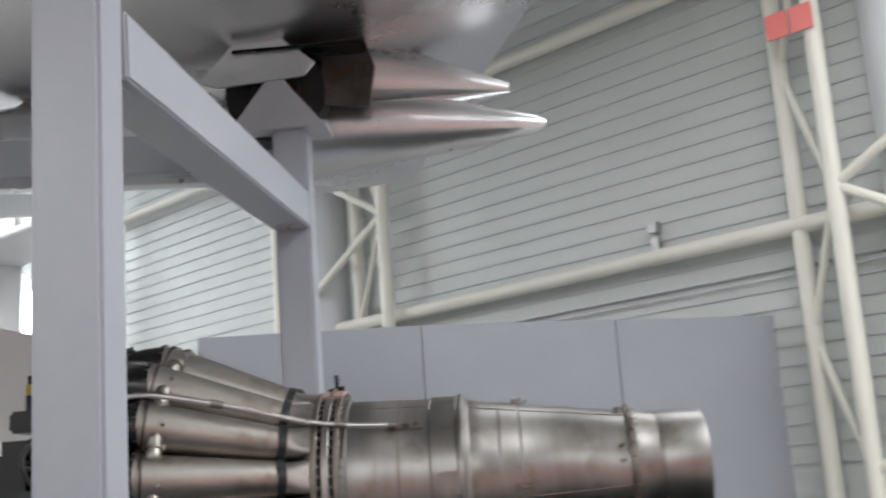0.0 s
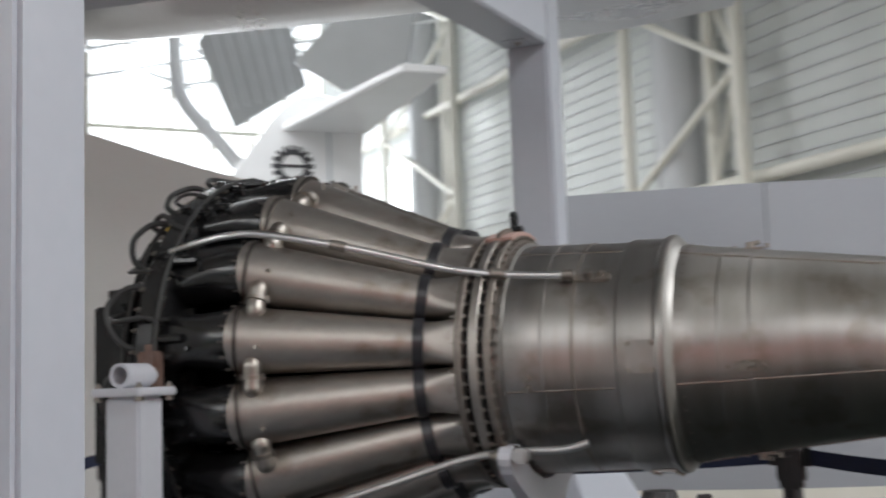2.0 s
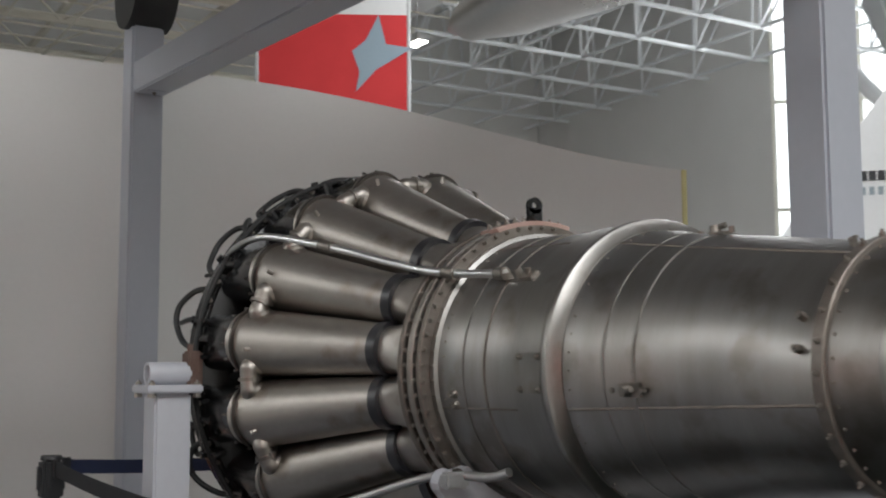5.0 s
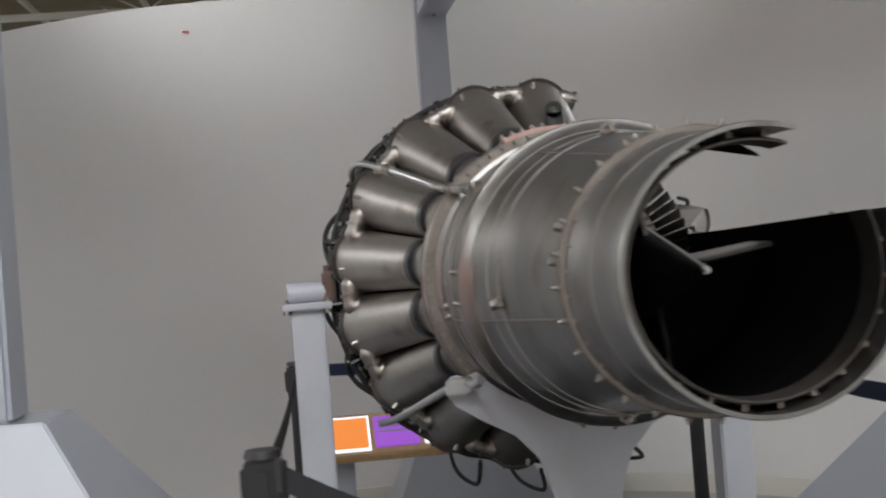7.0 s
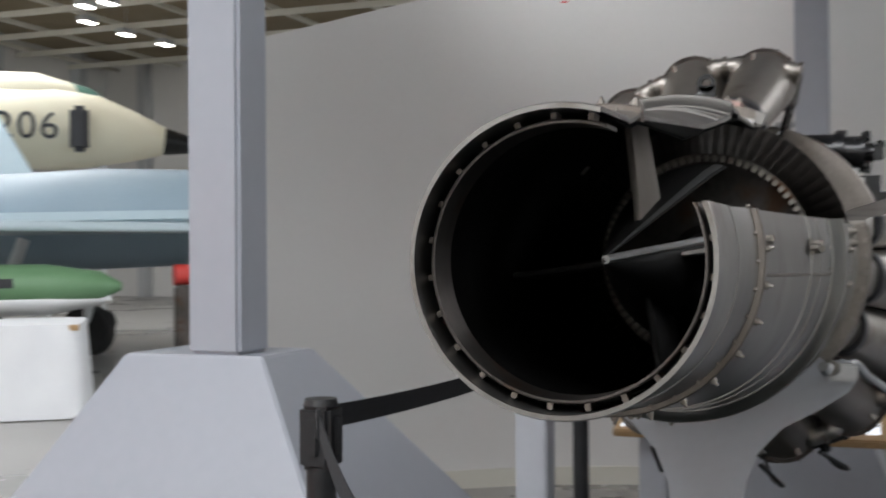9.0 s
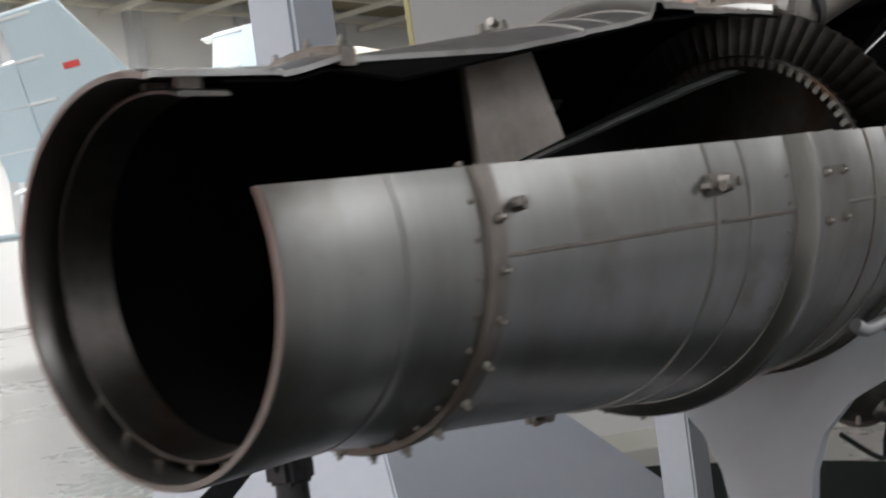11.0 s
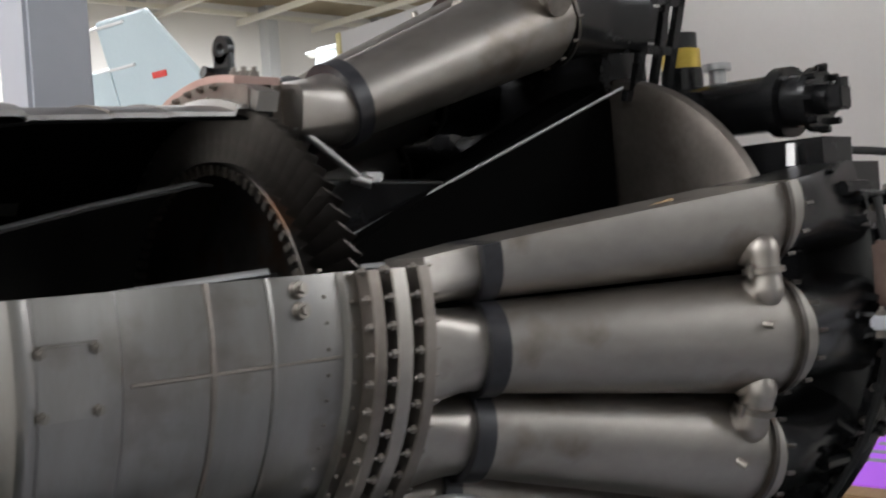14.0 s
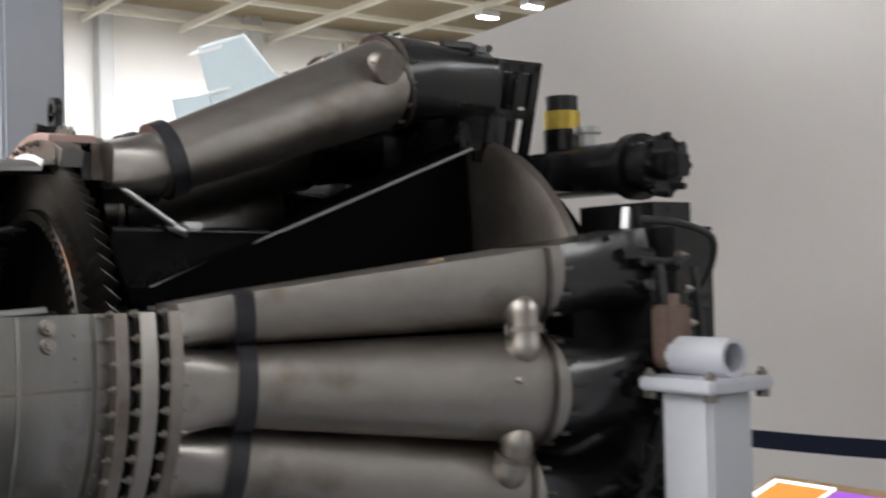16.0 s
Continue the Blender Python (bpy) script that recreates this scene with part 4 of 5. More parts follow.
def brace(a, b, w, label):
    d = Vector(b) - Vector(a)
    m = Matrix.Translation(a) @ d.to_track_quat("Z", "Y").to_matrix().to_4x4()
    br = thing("pillar_brace", label, "steel brace", m)
    part("beam", boxed((-w / 2, -w / 2, 0), (w / 2, w / 2, d.length), 0.008), GREYPAINT, br)
    for z in (w * 0.6, d.length - w * 0.6):
        for s in (-1, 1):
            tab = part("bolt_tab", boxed((-w * 0.3, s * w / 2 - 0.004, z - w * 0.3), (w * 0.3, s * w / 2 + 0.004, z + w * 0.3), 0.002), GREYPAINT, br)
            bolts(tab, [Matrix.Translation((0, s * (w / 2 + 0.003), z)) @ Matrix.Rotation(radians(-90 * s), 4, "X")], hexbolt(0.011, 0.009))
    return br


brace((0.855, -1.42, 2.475), (0.875, 1.41, 2.68), 0.19, "blue-grey steel cross beam tying two pillars together")
brace((-2.16, 0.06, 2.74), (0.77, 0.10, 2.60), 0.16, "blue-grey steel beam from the wall pillar to the cross beam")

# ---- aircraft carried overhead ----
plane = thing("silver_aircraft", "bare aluminium jet aircraft mounted overhead on pillars", "aircraft", pose(0, 0, 0))


def spindle(stations, squash=1.0, n=28):
    """A body along X from stations (x, radius, centre z)."""
    bm = bmesh.new()
    rings = [[bm.verts.new((x, r * math.cos(2 * math.pi * k / n), z + squash * r * math.sin(2 * math.pi * k / n))) for k in range(n)] for x, r, z in stations]
    for p, q in zip(rings, rings[1:]):
        for i in range(n):
            bm.faces.new((p[i], p[(i + 1) % n], q[(i + 1) % n], q[i]))
    bm.faces.new(rings[0][::-1])
    bm.faces.new(rings[-1])
    bmesh.ops.recalc_face_normals(bm, faces=bm.faces)
    return bm


def wing(chords, mat, parent, name="wing", label=""):
    """A wing through (y, leading x, trailing x, z, thickness) sections."""
    bm = bmesh.new()
    rings = []
    for y, x0, x1, z, th in chords:
        c = x1 - x0
        up = [(0, 0), (0.04, 0.35), (0.15, 0.5), (0.4, 0.5), (0.75, 0.25), (1, 0.01), (0.75, -0.2), (0.4, -0.42), (0.15, -0.42), (0.04, -0.3)]
        rings.append([bm.verts.new((x0 + u * c, y, z + v * th)) for u, v in up])
    k = len(rings[0])
    for p, q in zip(rings, rings[1:]):
        for i in range(k):
            bm.faces.new((p[i], p[(i + 1) % k], q[(i + 1) % k], q[i]))
    bm.faces.new(rings[0][::-1])
    bm.faces.new(rings[-1])
    bmesh.ops.recalc_face_normals(bm, faces=bm.faces)
    return part(name, bm, mat, parent, label)


fus = part("fuselage", spindle([(-2.75, 0.05, 4.1), (-2.6, 0.30, 4.1), (-2.0, 0.58, 4.1), (-0.8, 0.72, 4.12), (0.6, 0.66, 4.15), (1.8, 0.45, 4.18), (2.4, 0.30, 4.2)], 0.95), SKIN, plane, "silver fuselage underside")
for s in (-1, 1):
    wing([(0.3 * s, -1.6, 2.25, 3.78, 0.40), (1.4 * s, -1.35, 2.20, 3.70, 0.36), (5.2 * s, -0.3, 1.25, 3.80, 0.14)], SKIN, plane, label="bare aluminium wing")
    pod = part("boom", spindle([(-2.3, 0.02, 3.32), (-2.1, 0.12, 3.32), (-1.6, 0.20, 3.31), (-0.6, 0.26, 3.30), (0.3, 0.29, 3.29), (1.0, 0.26, 3.27), (1.6, 0.17, 3.24), (2.0, 0.09, 3.21), (2.18, 0.05, 3.20), (2.24, 0.02, 3.20)]), SKIN, plane, "silver tapering pod under the wing")
    pod.location.y = 1.95 * s
    part("fairing", spindle([(-0.9, 0.02, 3.48), (-0.4, 0.24, 3.52), (0.4, 0.30, 3.55), (1.3, 0.26, 3.52), (2.05, 0.03, 3.42)]), SKIN, plane).location.y = 1.95 * s
    y = 1.50 * s
    wheel = part("main_wheel", rods(((0.80, y + 0.02, 3.36), (0.80, y + 0.20, 3.36), 0.27), n=36), TYRE, plane, "black main wheel tyre")
    part("wheel_hub", rods(((0.80, y, 3.36), (0.80, y + 0.21, 3.36), 0.13), n=24), DARKSTEEL, wheel)
    part("gear_leg", rods(((0.80, y, 3.36), (0.84, y, 3.80), 0.05), ((0.80, y, 3.36), (0.80, y + 0.16, 3.36), 0.035)), DARKSTEEL, plane)
    part("gear_door", extrude([(-0.10, -0.20), (0.14, -0.22), (0.18, 0.0), (0.06, 0.40), (-0.30, 0.40), (-0.32, 0.20), (-0.10, 0.10)], 0.02, pose(1.16, y + 0.03, 3.46, 90, 0, 0), 0.004), DARKSTEEL, plane, "dark open gear door")
    part("door_plate", extrude([(-0.34, 0.04), (-0.24, 0.0), (0.22, 0.03), (0.28, 0.10), (0.20, 0.17), (0.09, 0.25), (0.06, 0.62), (-0.08, 0.62), (-0.10, 0.28), (-0.22, 0.16)], 0.02, pose(0.76, y - 0.10, 3.36, 90, 0, 0), 0.004), SKIN, plane, "bare metal gear leg cover")
    part("axle_bracket", extrude([(-0.24, 0.0), (0.24, 0.0), (0.02, 0.28), (-0.02, 0.28)], 0.02, pose(0.82, y - 0.085, 3.14, 90, 0, 0), 0.003), STANDPAINT, plane, "grey triangular axle bracket")
    part("axle_seat", boxed((0.56, y - 0.12, 3.12), (1.08, y + 0.14, 3.145), 0.004), STANDPAINT, plane)
nose = part("nose_wheel", rods(((-2.20, -0.06, 3.20), (-2.20, 0.16, 3.20), 0.20), n=32), TYRE, plane, "black nose wheel tyre")
part("nose_fork", rods(((-2.20, -0.09, 3.20), (-2.20, -0.09, 3.70), 0.025), ((-2.20, 0.19, 3.20), (-2.20, 0.19, 3.70), 0.025)), DARKSTEEL, plane)
part("wheel_well", boxed((0.6, 1.35, 3.535), (1.3, 1.85, 3.555), 0.01), BLACK, plane)

# ---- room ----
def slab(name, lo, hi, mat, bevel=0.0):
    return tagged(part(name, boxed(lo, hi, bevel), mat, smooth=False), kind="structure")


def wall_between(name, a, b, z0, z1, thick, mat):
    a, b = Vector((*a, 0)), Vector((*b, 0))
    d = b - a
    m = Matrix.Translation(a) @ Matrix.Rotation(math.atan2(d.y, d.x), 4, "Z")
    return tagged(part(name, boxed((0, 0, z0), (d.length, thick, z1), 0.0, m), mat, smooth=False), kind="structure"), m, d.length


ROOF = 7.9
HIGH, BAY = 14.0, 9.0          # a taller bay runs along the siding
floor = slab("floor", (-30, -26, -0.3), (16, 30, 0.0), FLOORM)
slab("ceiling_south", (-30, -26, ROOF), (16, 0.5, ROOF + 0.2), ROOFM)
# north deck is white instead of ochre, putting the window's brightening into its colour
slab("ceiling_north", (-30, 0.5, ROOF), (16, BAY, ROOF + 0.2), WHITEPAINT)
slab("ceiling_bay", (-30, BAY, HIGH), (16, 30, HIGH + 0.2), WHITEPAINT)
slab("wall_bay", (-30, BAY - 0.2, ROOF + 0.2), (16, BAY, HIGH), WHITEPAINT)
wall_between("wall_south", (-29, -24), (14.2, -24), 0, ROOF, -0.3, WALLWHITE)
wall_between("wall_west", (-28.5, -24), (-28.5, 21.6), 0, HIGH, 0.3, WALLWHITE)
wall_between("wall_east", (14, -24), (14, 1.3), 0, HIGH, -0.3, WALLWHITE)
siding, sm, slen = wall_between("wall_siding", (13.89, 1.42), (-13.35, 26.46), 0, HIGH, -0.3, SIDING)
wall_between("wall_northwest", (-17.85, 21.57), (-28.8, 21.57), 0, HIGH, -0.3, WALLWHITE)
wall_between("wall_glazed_low", (-13.35, 26.46), (-17.85, 21.57), 0, 3.2, -0.3, WALLWHITE)
glass, gm, glen = wall_between("window_1", (-13.35, 26.46), (-17.85, 21.57), 3.2, HIGH, -0.1, DAYGLOW)
tagged(glass, "tall bright daylight glazing at the hall's end")
for k in range(7):
    part("mullion", boxed((k * glen / 6 - 0.06, -0.02, 3.2), (k * glen / 6 + 0.06, 0.08, HIGH), 0.01, gm), CREAM, glass)
for z in (5.3, 8.2, 11.1):
    part("transom", boxed((0, -0.02, z), (glen, 0.09, z + 0.1), 0.01, gm), CREAM, glass)
strip = tagged(part("window_2", boxed((30.7, 0.004, 3.0), (32.1, 0.03, 6.5), 0.0, sm), DAYGLOW, smooth=False), "narrow bright window let into the siding", kind="structure")
for u in (30.66, 32.1):
    part("window_frame", boxed((u, 0.0, 2.96), (u + 0.05, 0.06, 6.54), 0.004, sm), CREAM, strip)
far = thing("wall_frame", "pale steel columns and rail along the far wall", "wall frame")
for k in range(11):
    x = -27.0 + k * 3.8
    part("wall_column", boxed((x, -24.0, 0), (x + 0.35, -23.6, ROOF), 0.02), DUCT, far)
    part("wall_column", boxed((-28.5, -22.5 + k * 3.6, 0), (-28.1, -22.15 + k * 3.6, ROOF), 0.02), DUCT, far)
part("wall_rail", boxed((-28.0, -23.75, 4.0), (13.8, -23.55, 4.18), 0.02), CREAM, far)
part("wall_rail", boxed((-28.25, -23.5, 4.0), (-28.05, 17.0, 4.18), 0.02), CREAM, far)
# horizontal ribs of the siding
rib = part("siding_rib", boxed((0, 0.0, -0.018), (slen, 0.022, 0.018), 0.004, sm), DUCT, siding)
for k in range(1, 56):
    z = 1.2 + k * 0.225
    again(rib, Matrix.Translation((0, 0, z)))
rib.location.z = 1.2

# free-standing white wall behind the engine's intake
def wx(y):
    return 0.061 - math.sqrt(2.615 ** 2 - (y + 0.244) ** 2)


def wtop(y):
    return AX + 1.63 - 0.048 * abs(y + 0.244) ** 2.85


def curved_strip(x_off, thick, z0, z_top, y0, y1, n=36):
    bm = bmesh.new()
    cols = []
    for i in range(n + 1):
        y = -0.244 + 2.615 * math.sin(math.asin((y0 + 0.244) / 2.615) * (1 - i / n) + math.asin((y1 + 0.244) / 2.615) * i / n)
        x = wx(y) + x_off
        z1 = wtop(y) if z_top is None else z_top
        cols.append([bm.verts.new((x, y, z0)), bm.verts.new((x, y, z1)), bm.verts.new((x - thick, y, z1)), bm.verts.new((x - thick, y, z0))])
    for p, q in zip(cols, cols[1:]):
        for i in range(4):
            bm.faces.new((p[i], p[(i + 1) % 4], q[(i + 1) % 4], q[i]))
    bm.faces.new(cols[0][::-1])
    bm.faces.new(cols[-1])
    bmesh.ops.recalc_face_normals(bm, faces=bm.faces)
    return bm


display_wall = tagged(part("wall_display", curved_strip(0, 0.14, 0.0, None, -2.62, 2.27), WALLWHITE), "free-standing curved off-white exhibition wall", kind="structure")
tagged(part("baseboard", curved_strip(0.015, 0.015, 0.0, 0.10, -2.62, 2.27), CREAM), kind="structure")
for y in (-2.62, 2.27):
    s = -1 if y < 0 else 1
    part("wall_end", boxed((wx(y) - 0.15, min(y, y + s * 0.03), 0.0), (wx(y) + 0.01, max(y, y + s * 0.03), wtop(y)), 0.003), YELLOW, display_wall, "pale yellow painted wall end")
tagged(part("red_marker", boxed((-0.01, -1.292, 2.686), (0.008, -1.257, 2.695), 0.001, Matrix.Translation((wx(-1.275), 0, 0))), REDPAINT), "small red marker strip on the white wall", "marker")

# dark plinth under the engine, spread over unseen floor to darken the pipe's reflections
bm = bmesh.new()
low = [bm.verts.new((1.35 + 3.0 * math.cos(2 * math.pi * k / 64), -0.70 + 3.0 * math.sin(2 * math.pi * k / 64), 0.0)) for k in range(64)]
top = [bm.verts.new((v.co.x, v.co.y, 0.012)) for v in low]
bm.faces.new(top)
for k in range(64):
    bm.faces.new((low[k], low[(k + 1) % 64], top[(k + 1) % 64], top[k]))
tagged(part("floor_mat", bm, DARKFLOOR, smooth=False), "dark oval carpet mat under the engine, widened to darken reflections", "mat")
# long red board across the aisle, mirrored in the polished pipe
rb = tagged(part("red_board", boxed((0.8, -5.46, 0.85), (9.4, -5.4, 1.75), 0.01), REDBOARD), "long coral red display board across the aisle", "display board")
for k in range(4):
    part("board_leg", boxed((1.0 + k * 2.7, -5.48, 0.0), (1.1 + k * 2.7, -5.461, 1.3), 0.004), DUCT, rb)

# grey display boards
for (x0, y0), (x1, y1), top in (((-1.27, 7.66), (1.055, 8.03), 2.94), ((1.065, 8.032), (3.20, 8.76), 2.94), ((3.21, 8.763), (5.30, 9.53), 2.93)):
    dm = Matrix.Translation((x0, y0, 0)) @ Matrix.Rotation(math.atan2(y1 - y0, x1 - x0), 4, "Z")
    L = math.hypot(x1 - x0, y1 - y0)
    b = tagged(part("display_board", boxed((0, 0, 0.10), (L, 0.05, top), 0.004, dm), PANELGREY), "tall matt grey display board standing on a base", "display board", "grey display boards")
    part("skirting", boxed((0, -0.012, 0.0), (L, 0.062, 0.10), 0.003, dm), CREAM, b)

# truss columns and pipes along the siding
def siding_point(u, off, z):
    return sm @ Vector((u, off, z))


def truss(node, other, third, duct, z0, half):
    """A lattice column: two chords with a wide zigzag between them, a third chord close by, and a duct behind."""
    t = thing("truss_column", "cream painted tubular truss column beside a grey duct", "column", group="truss columns")
    a, b, c = (node, 0.55), (other, 0.55), (third, 0.20)
    for p in (a, b, c):
        part("chord", rods((siding_point(*p, 0), siding_point(*p, HIGH), 0.10), n=16), CREAM, t)
    part("duct", rods((siding_point(duct, 0.10, 0), siding_point(duct, 0.10, HIGH), 0.42), n=32), DUCT, t, "large round grey duct")
    for k in range(-3, 6):
        z = z0 + 2 * half * k
        for far_chord, r in ((b, 0.06), (c, 0.045)):
            for s in (-1, 1):
                lo, hi = siding_point(*a, z), siding_point(*far_chord, z + s * half)
                if 0 < lo.z < HIGH and 0 < hi.z < HIGH:
                    part("brace", rods((lo, hi, r), n=10), CREAM, t)
    return t


truss(18.05, 20.8, 19.1, 20.0, 5.45, 1.55)
truss(10.65, 7.8, 11.30, 9.85, 4.15, 1.55)
truss(27.2, 31.0, 28.3, 29.6, 5.0, 1.9)
U1 = 10.62
part_pipes = thing("wall_pipes", "cream horizontal steel rails running along the siding", "wall rail")
for z in (3.87, 7.2, 10.6):
    part("rail", rods((siding_point(0.2, 0.22, z), siding_point(slen - 0.2, 0.22, z), 0.10), n=16), CREAM, part_pipes)
for z in (3.35, 3.45, 3.98):
    part("conduit", rods((siding_point(0.2, 0.06, z), siding_point(slen - 0.2, 0.06, z), 0.014), n=8), DUCT, part_pipes)
UB = 13.38
bm = boxed((UB - 0.06, 0.0, 3.98), (UB + 0.06, 0.10, 4.16), 0.01, sm)
box(bm, (UB - 0.07, 0.0, 4.22), (UB + 0.07, 0.13, 4.36), 0.01, sm)
box(bm, (UB - 0.02, 0.0, 4.15), (UB + 0.02, 0.04, 4.25), 0.0, sm)
tagged(part("junction_box", bm, ALUMIN), "small metal junction box above the wall rail", "junction box")
for k in range(2):
    bm = boxed((U1 - 0.05 + k * 0.30, 0.66, 5.95), (U1 + 0.22 + k * 0.30, 0.69, 6.25), 0.004, sm)
    tagged(part("placard", bm, PINKSIGN), "coral red placard fixed to a truss column", "sign")

def fin(outline, thick, mat, parent, m, name="fin", label=""):
    bm = extrude(outline, thick, m @ Matrix.Translation((0, 0, -thick / 2)), thick * 0.2)
    return part(name, bm, mat, parent, label)


UPRIGHT = Matrix(((1, 0, 0, 0), (0, 0, -1, 0), (0, 1, 0, 0), (0, 0, 0, 1)))   # outline in X and Z

# roof grid with lamps
roof = thing("roof_grid", "cream steel roof grid under an ochre deck", "roof truss")
first = None
for k in range(19):
    x = -29 + k * 2.4
    m = Matrix.Translation((x, 0, 0))
    if first is None:
        first = part("roof_beam", boxed((-0.05, -24, ROOF - 0.55), (0.05, BAY - 0.3, ROOF - 0.40), 0.01), CREAM, roof)
        first.location.x = x
    else:
        again(first, m)
first = None
for k in range(14):
    y = -23.5 + k * 2.4
    if first is None:
        first = part("roof_purlin", boxed((-29, -0.05, ROOF - 0.40), (14, 0.05, ROOF - 0.28), 0.01), CREAM, roof)
        first.location.y = y
    else:
        again(first, Matrix.Translation((0, y, 0)))
bay_roof = thing("bay_truss", "white steel space frame under the high roof", "roof truss")
first = None
for i in range(13):
    for k in range(2):
        m = Matrix.Translation((-29.0 + i * 2.2, 0, HIGH - 1.4 - 3.2 * k))
        if first is None:
            first = part("long_chord", rods(((0, BAY, 0), (0, 25.0, 0), 0.06), n=6), WHITEPAINT, bay_roof)
            first.matrix_local = m
        else:
            again(first, m)
first = None
for j in range(8):
    for k in range(2):
        m = Matrix.Translation((0, BAY + j * 2.0, HIGH - 1.4 - 3.2 * k))
        if first is None:
            first = part("cross_chord", rods(((-29.0, 0, 0), (-2.5, 0, 0), 0.05), n=6), WHITEPAINT, bay_roof)
            first.matrix_local = m
        else:
            again(first, m)
bm = bmesh.new()
for i in range(13):
    for j in range(8):
        x, y = -29.0 + i * 2.2, BAY + j * 2.0
        rod(bm, (x, y, HIGH - 4.6), (x + 1.1, y + 1.0, HIGH - 1.4), 0.035, n=5, caps=False)
        rod(bm, (x + 1.1, y + 1.0, HIGH - 1.4), (x, y + 2.0, HIGH - 4.6), 0.035, n=5, caps=False)
tagged(part("bay_lattice", bm, WHITEPAINT, bay_roof), kind="stuff")
hung = thing("hung_wing", "pale grey ribbed aircraft wing hung from the roof", "aircraft wing", pose(-10.6, 17.5, 0, 0, 0, 32))
fin([(-0.85, 8.4), (-0.25, 9.3), (1.0, 9.3), (1.45, 7.5), (-0.1, 6.55)], 0.16, DUCT, hung, UPRIGHT, "panel", "pale grey ribbed wing skin")
for k in range(6):
    part("skin_rib", rods(((-0.55 + k * 0.28, -0.09, 8.75), (-0.05 + k * 0.24, -0.09, 6.95 + 0.07 * k), 0.02), n=6), WHITEPAINT, hung)
part("hanger", rods(((0.0, 0, 9.2), (0.0, 0, HIGH), 0.02), ((0.8, 0, 9.2), (0.8, 0, HIGH), 0.02), n=6), DUCT, hung)
hung = thing("hung_tailplane", "white aircraft tailplane hung from the roof", "aircraft wing", pose(-8.0, 17.2, 0, 0, 0, 20))
fin([(-0.95, 7.6), (0.1, 8.7), (1.5, 8.7), (1.3, 7.0), (0.0, 6.95)], 0.14, WHITEPAINT, hung, UPRIGHT, "panel", "white tailplane skin")
part("hanger", rods(((0.2, 0, 8.5), (0.2, 0, HIGH), 0.02), ((1.2, 0, 8.5), (1.2, 0, HIGH), 0.02), n=6), DUCT, hung)
pipe_run = thing("bent_duct", "white bent air duct hanging before the glazing", "air duct")
part("tube", tubed([(-11.95, 17.3, HIGH), (-11.95, 17.3, 9.6), (-12.05, 17.3, 8.4), (-11.85, 17.3, 7.3), (-10.9, 17.3, 6.2), (-10.2, 17.3, 5.4)], 0.16, 14), WHITEPAINT, pipe_run)
rng = random.Random(11)
bm = bmesh.new()
for i in range(14):
    for j in range(5):
        x, y = -26.6 + i * 2.4, -4.3 + j * 2.4
        for dx, dy in ((1.2, 1.2), (-1.2, 1.2)):
            rod(bm, (x, y, ROOF - 0.5), (x + dx, y + dy, ROOF - 0.03), 0.022, n=5, caps=False)
            rod(bm, (x, y, ROOF - 0.5), (x - dx, y - dy, ROOF - 0.03), 0.022, n=5, caps=False)
for i in range(34):
    rod(bm, (-27.5 + i * 0.8, -3.5, ROOF - 0.62), (-27.5 + i * 0.8, BAY - 0.3, ROOF - 0.62), 0.02, n=5, caps=False)
for j in range(10):
    rod(bm, (-28.0, -2.5 + j * 1.1, ROOF - 0.66), (0.0, -2.5 + j * 1.1, ROOF - 0.66), 0.022, n=5, caps=False)
tagged(part("roof_web", bm, CREAM, roof), kind="stuff")


def hall_lamp(x, y, z):
    t = thing("hall_lamp", "small white glowing ceiling lamp", "lamp", pose(x, y, z), "ceiling lamps")
    part("housing", boxed((-0.26, -0.14, 0.02), (0.26, 0.14, 0.16), 0.02), DUCT, t)
    part("lens", boxed((-0.23, -0.11, 0.0), (0.23, 0.11, 0.02), 0.004), LAMPGLOW, t)
    part("stem", rods(((0, 0, 0.15), (0, 0, 0.80), 0.012), n=8), DUCT, t)


for x, y in ((-18.3, -16.9), (-18.2, -16.2), (-19.8, -18.0), (-21.5, -18.1), (-23.1, -18.0), (-23.4, -16.7), (-26.9, -18.3), (-11.6, 8.6), (-11.1, 8.3), (-14.3, 8.6), (-14.6, -18.2), (-14.8, -16.9), (-13.0, -16.2), (-13.3, -15.9), (-9.9, -6.8), (-10.3, -12.2), (-4.4, -14.6), (-2.2, -19.2)):
    hall_lamp(x, y, ROOF - 0.78)


# ---- other exhibits in the hall ----
# white airliner tail beyond the wall
tail_m = pose(-5.80, 10.51, 0, 0, 0, 41)
jet = thing("airliner_tail", "white T-tail aircraft fin with dark gear-shaped emblem", "aircraft tail", tail_m)
fin([(-2.0, 2.0), (1.25, 2.0), (1.35, 4.2), (1.42, 5.05), (0.75, 5.22), (0.38, 5.16), (0.10, 4.85)], 0.22, WHITEPAINT, jet, UPRIGHT, label="white swept fin")
wing_bm = extrude([(0.75, -3.4), (0.0, 0.0), (0.0, 0.3), (1.2, 0.3), (1.2, 0.0), (1.3, -3.4)], 0.10, pose(0.2, 0, 4.66), 0.02)
part("stabiliser", wing_bm, WHITEPAINT, jet, "white stabiliser")
part("tail_stand", rods(((0.5, 0, 0), (0.5, 0, 1.7), 0.05), n=12), DUCT, jet)
part("body", spindle([(-6.0, 0.9, 1.7), (-2.0, 0.8, 1.8), (1.0, 0.5, 2.0), (2.4, 0.15, 2.2)]), WHITEPAINT, jet, "white rear fuselage")
part("rudder_gap", boxed((0.85, -0.125, 2.3), (0.875, 0.125, 4.8), 0.0), INKGREY, jet)
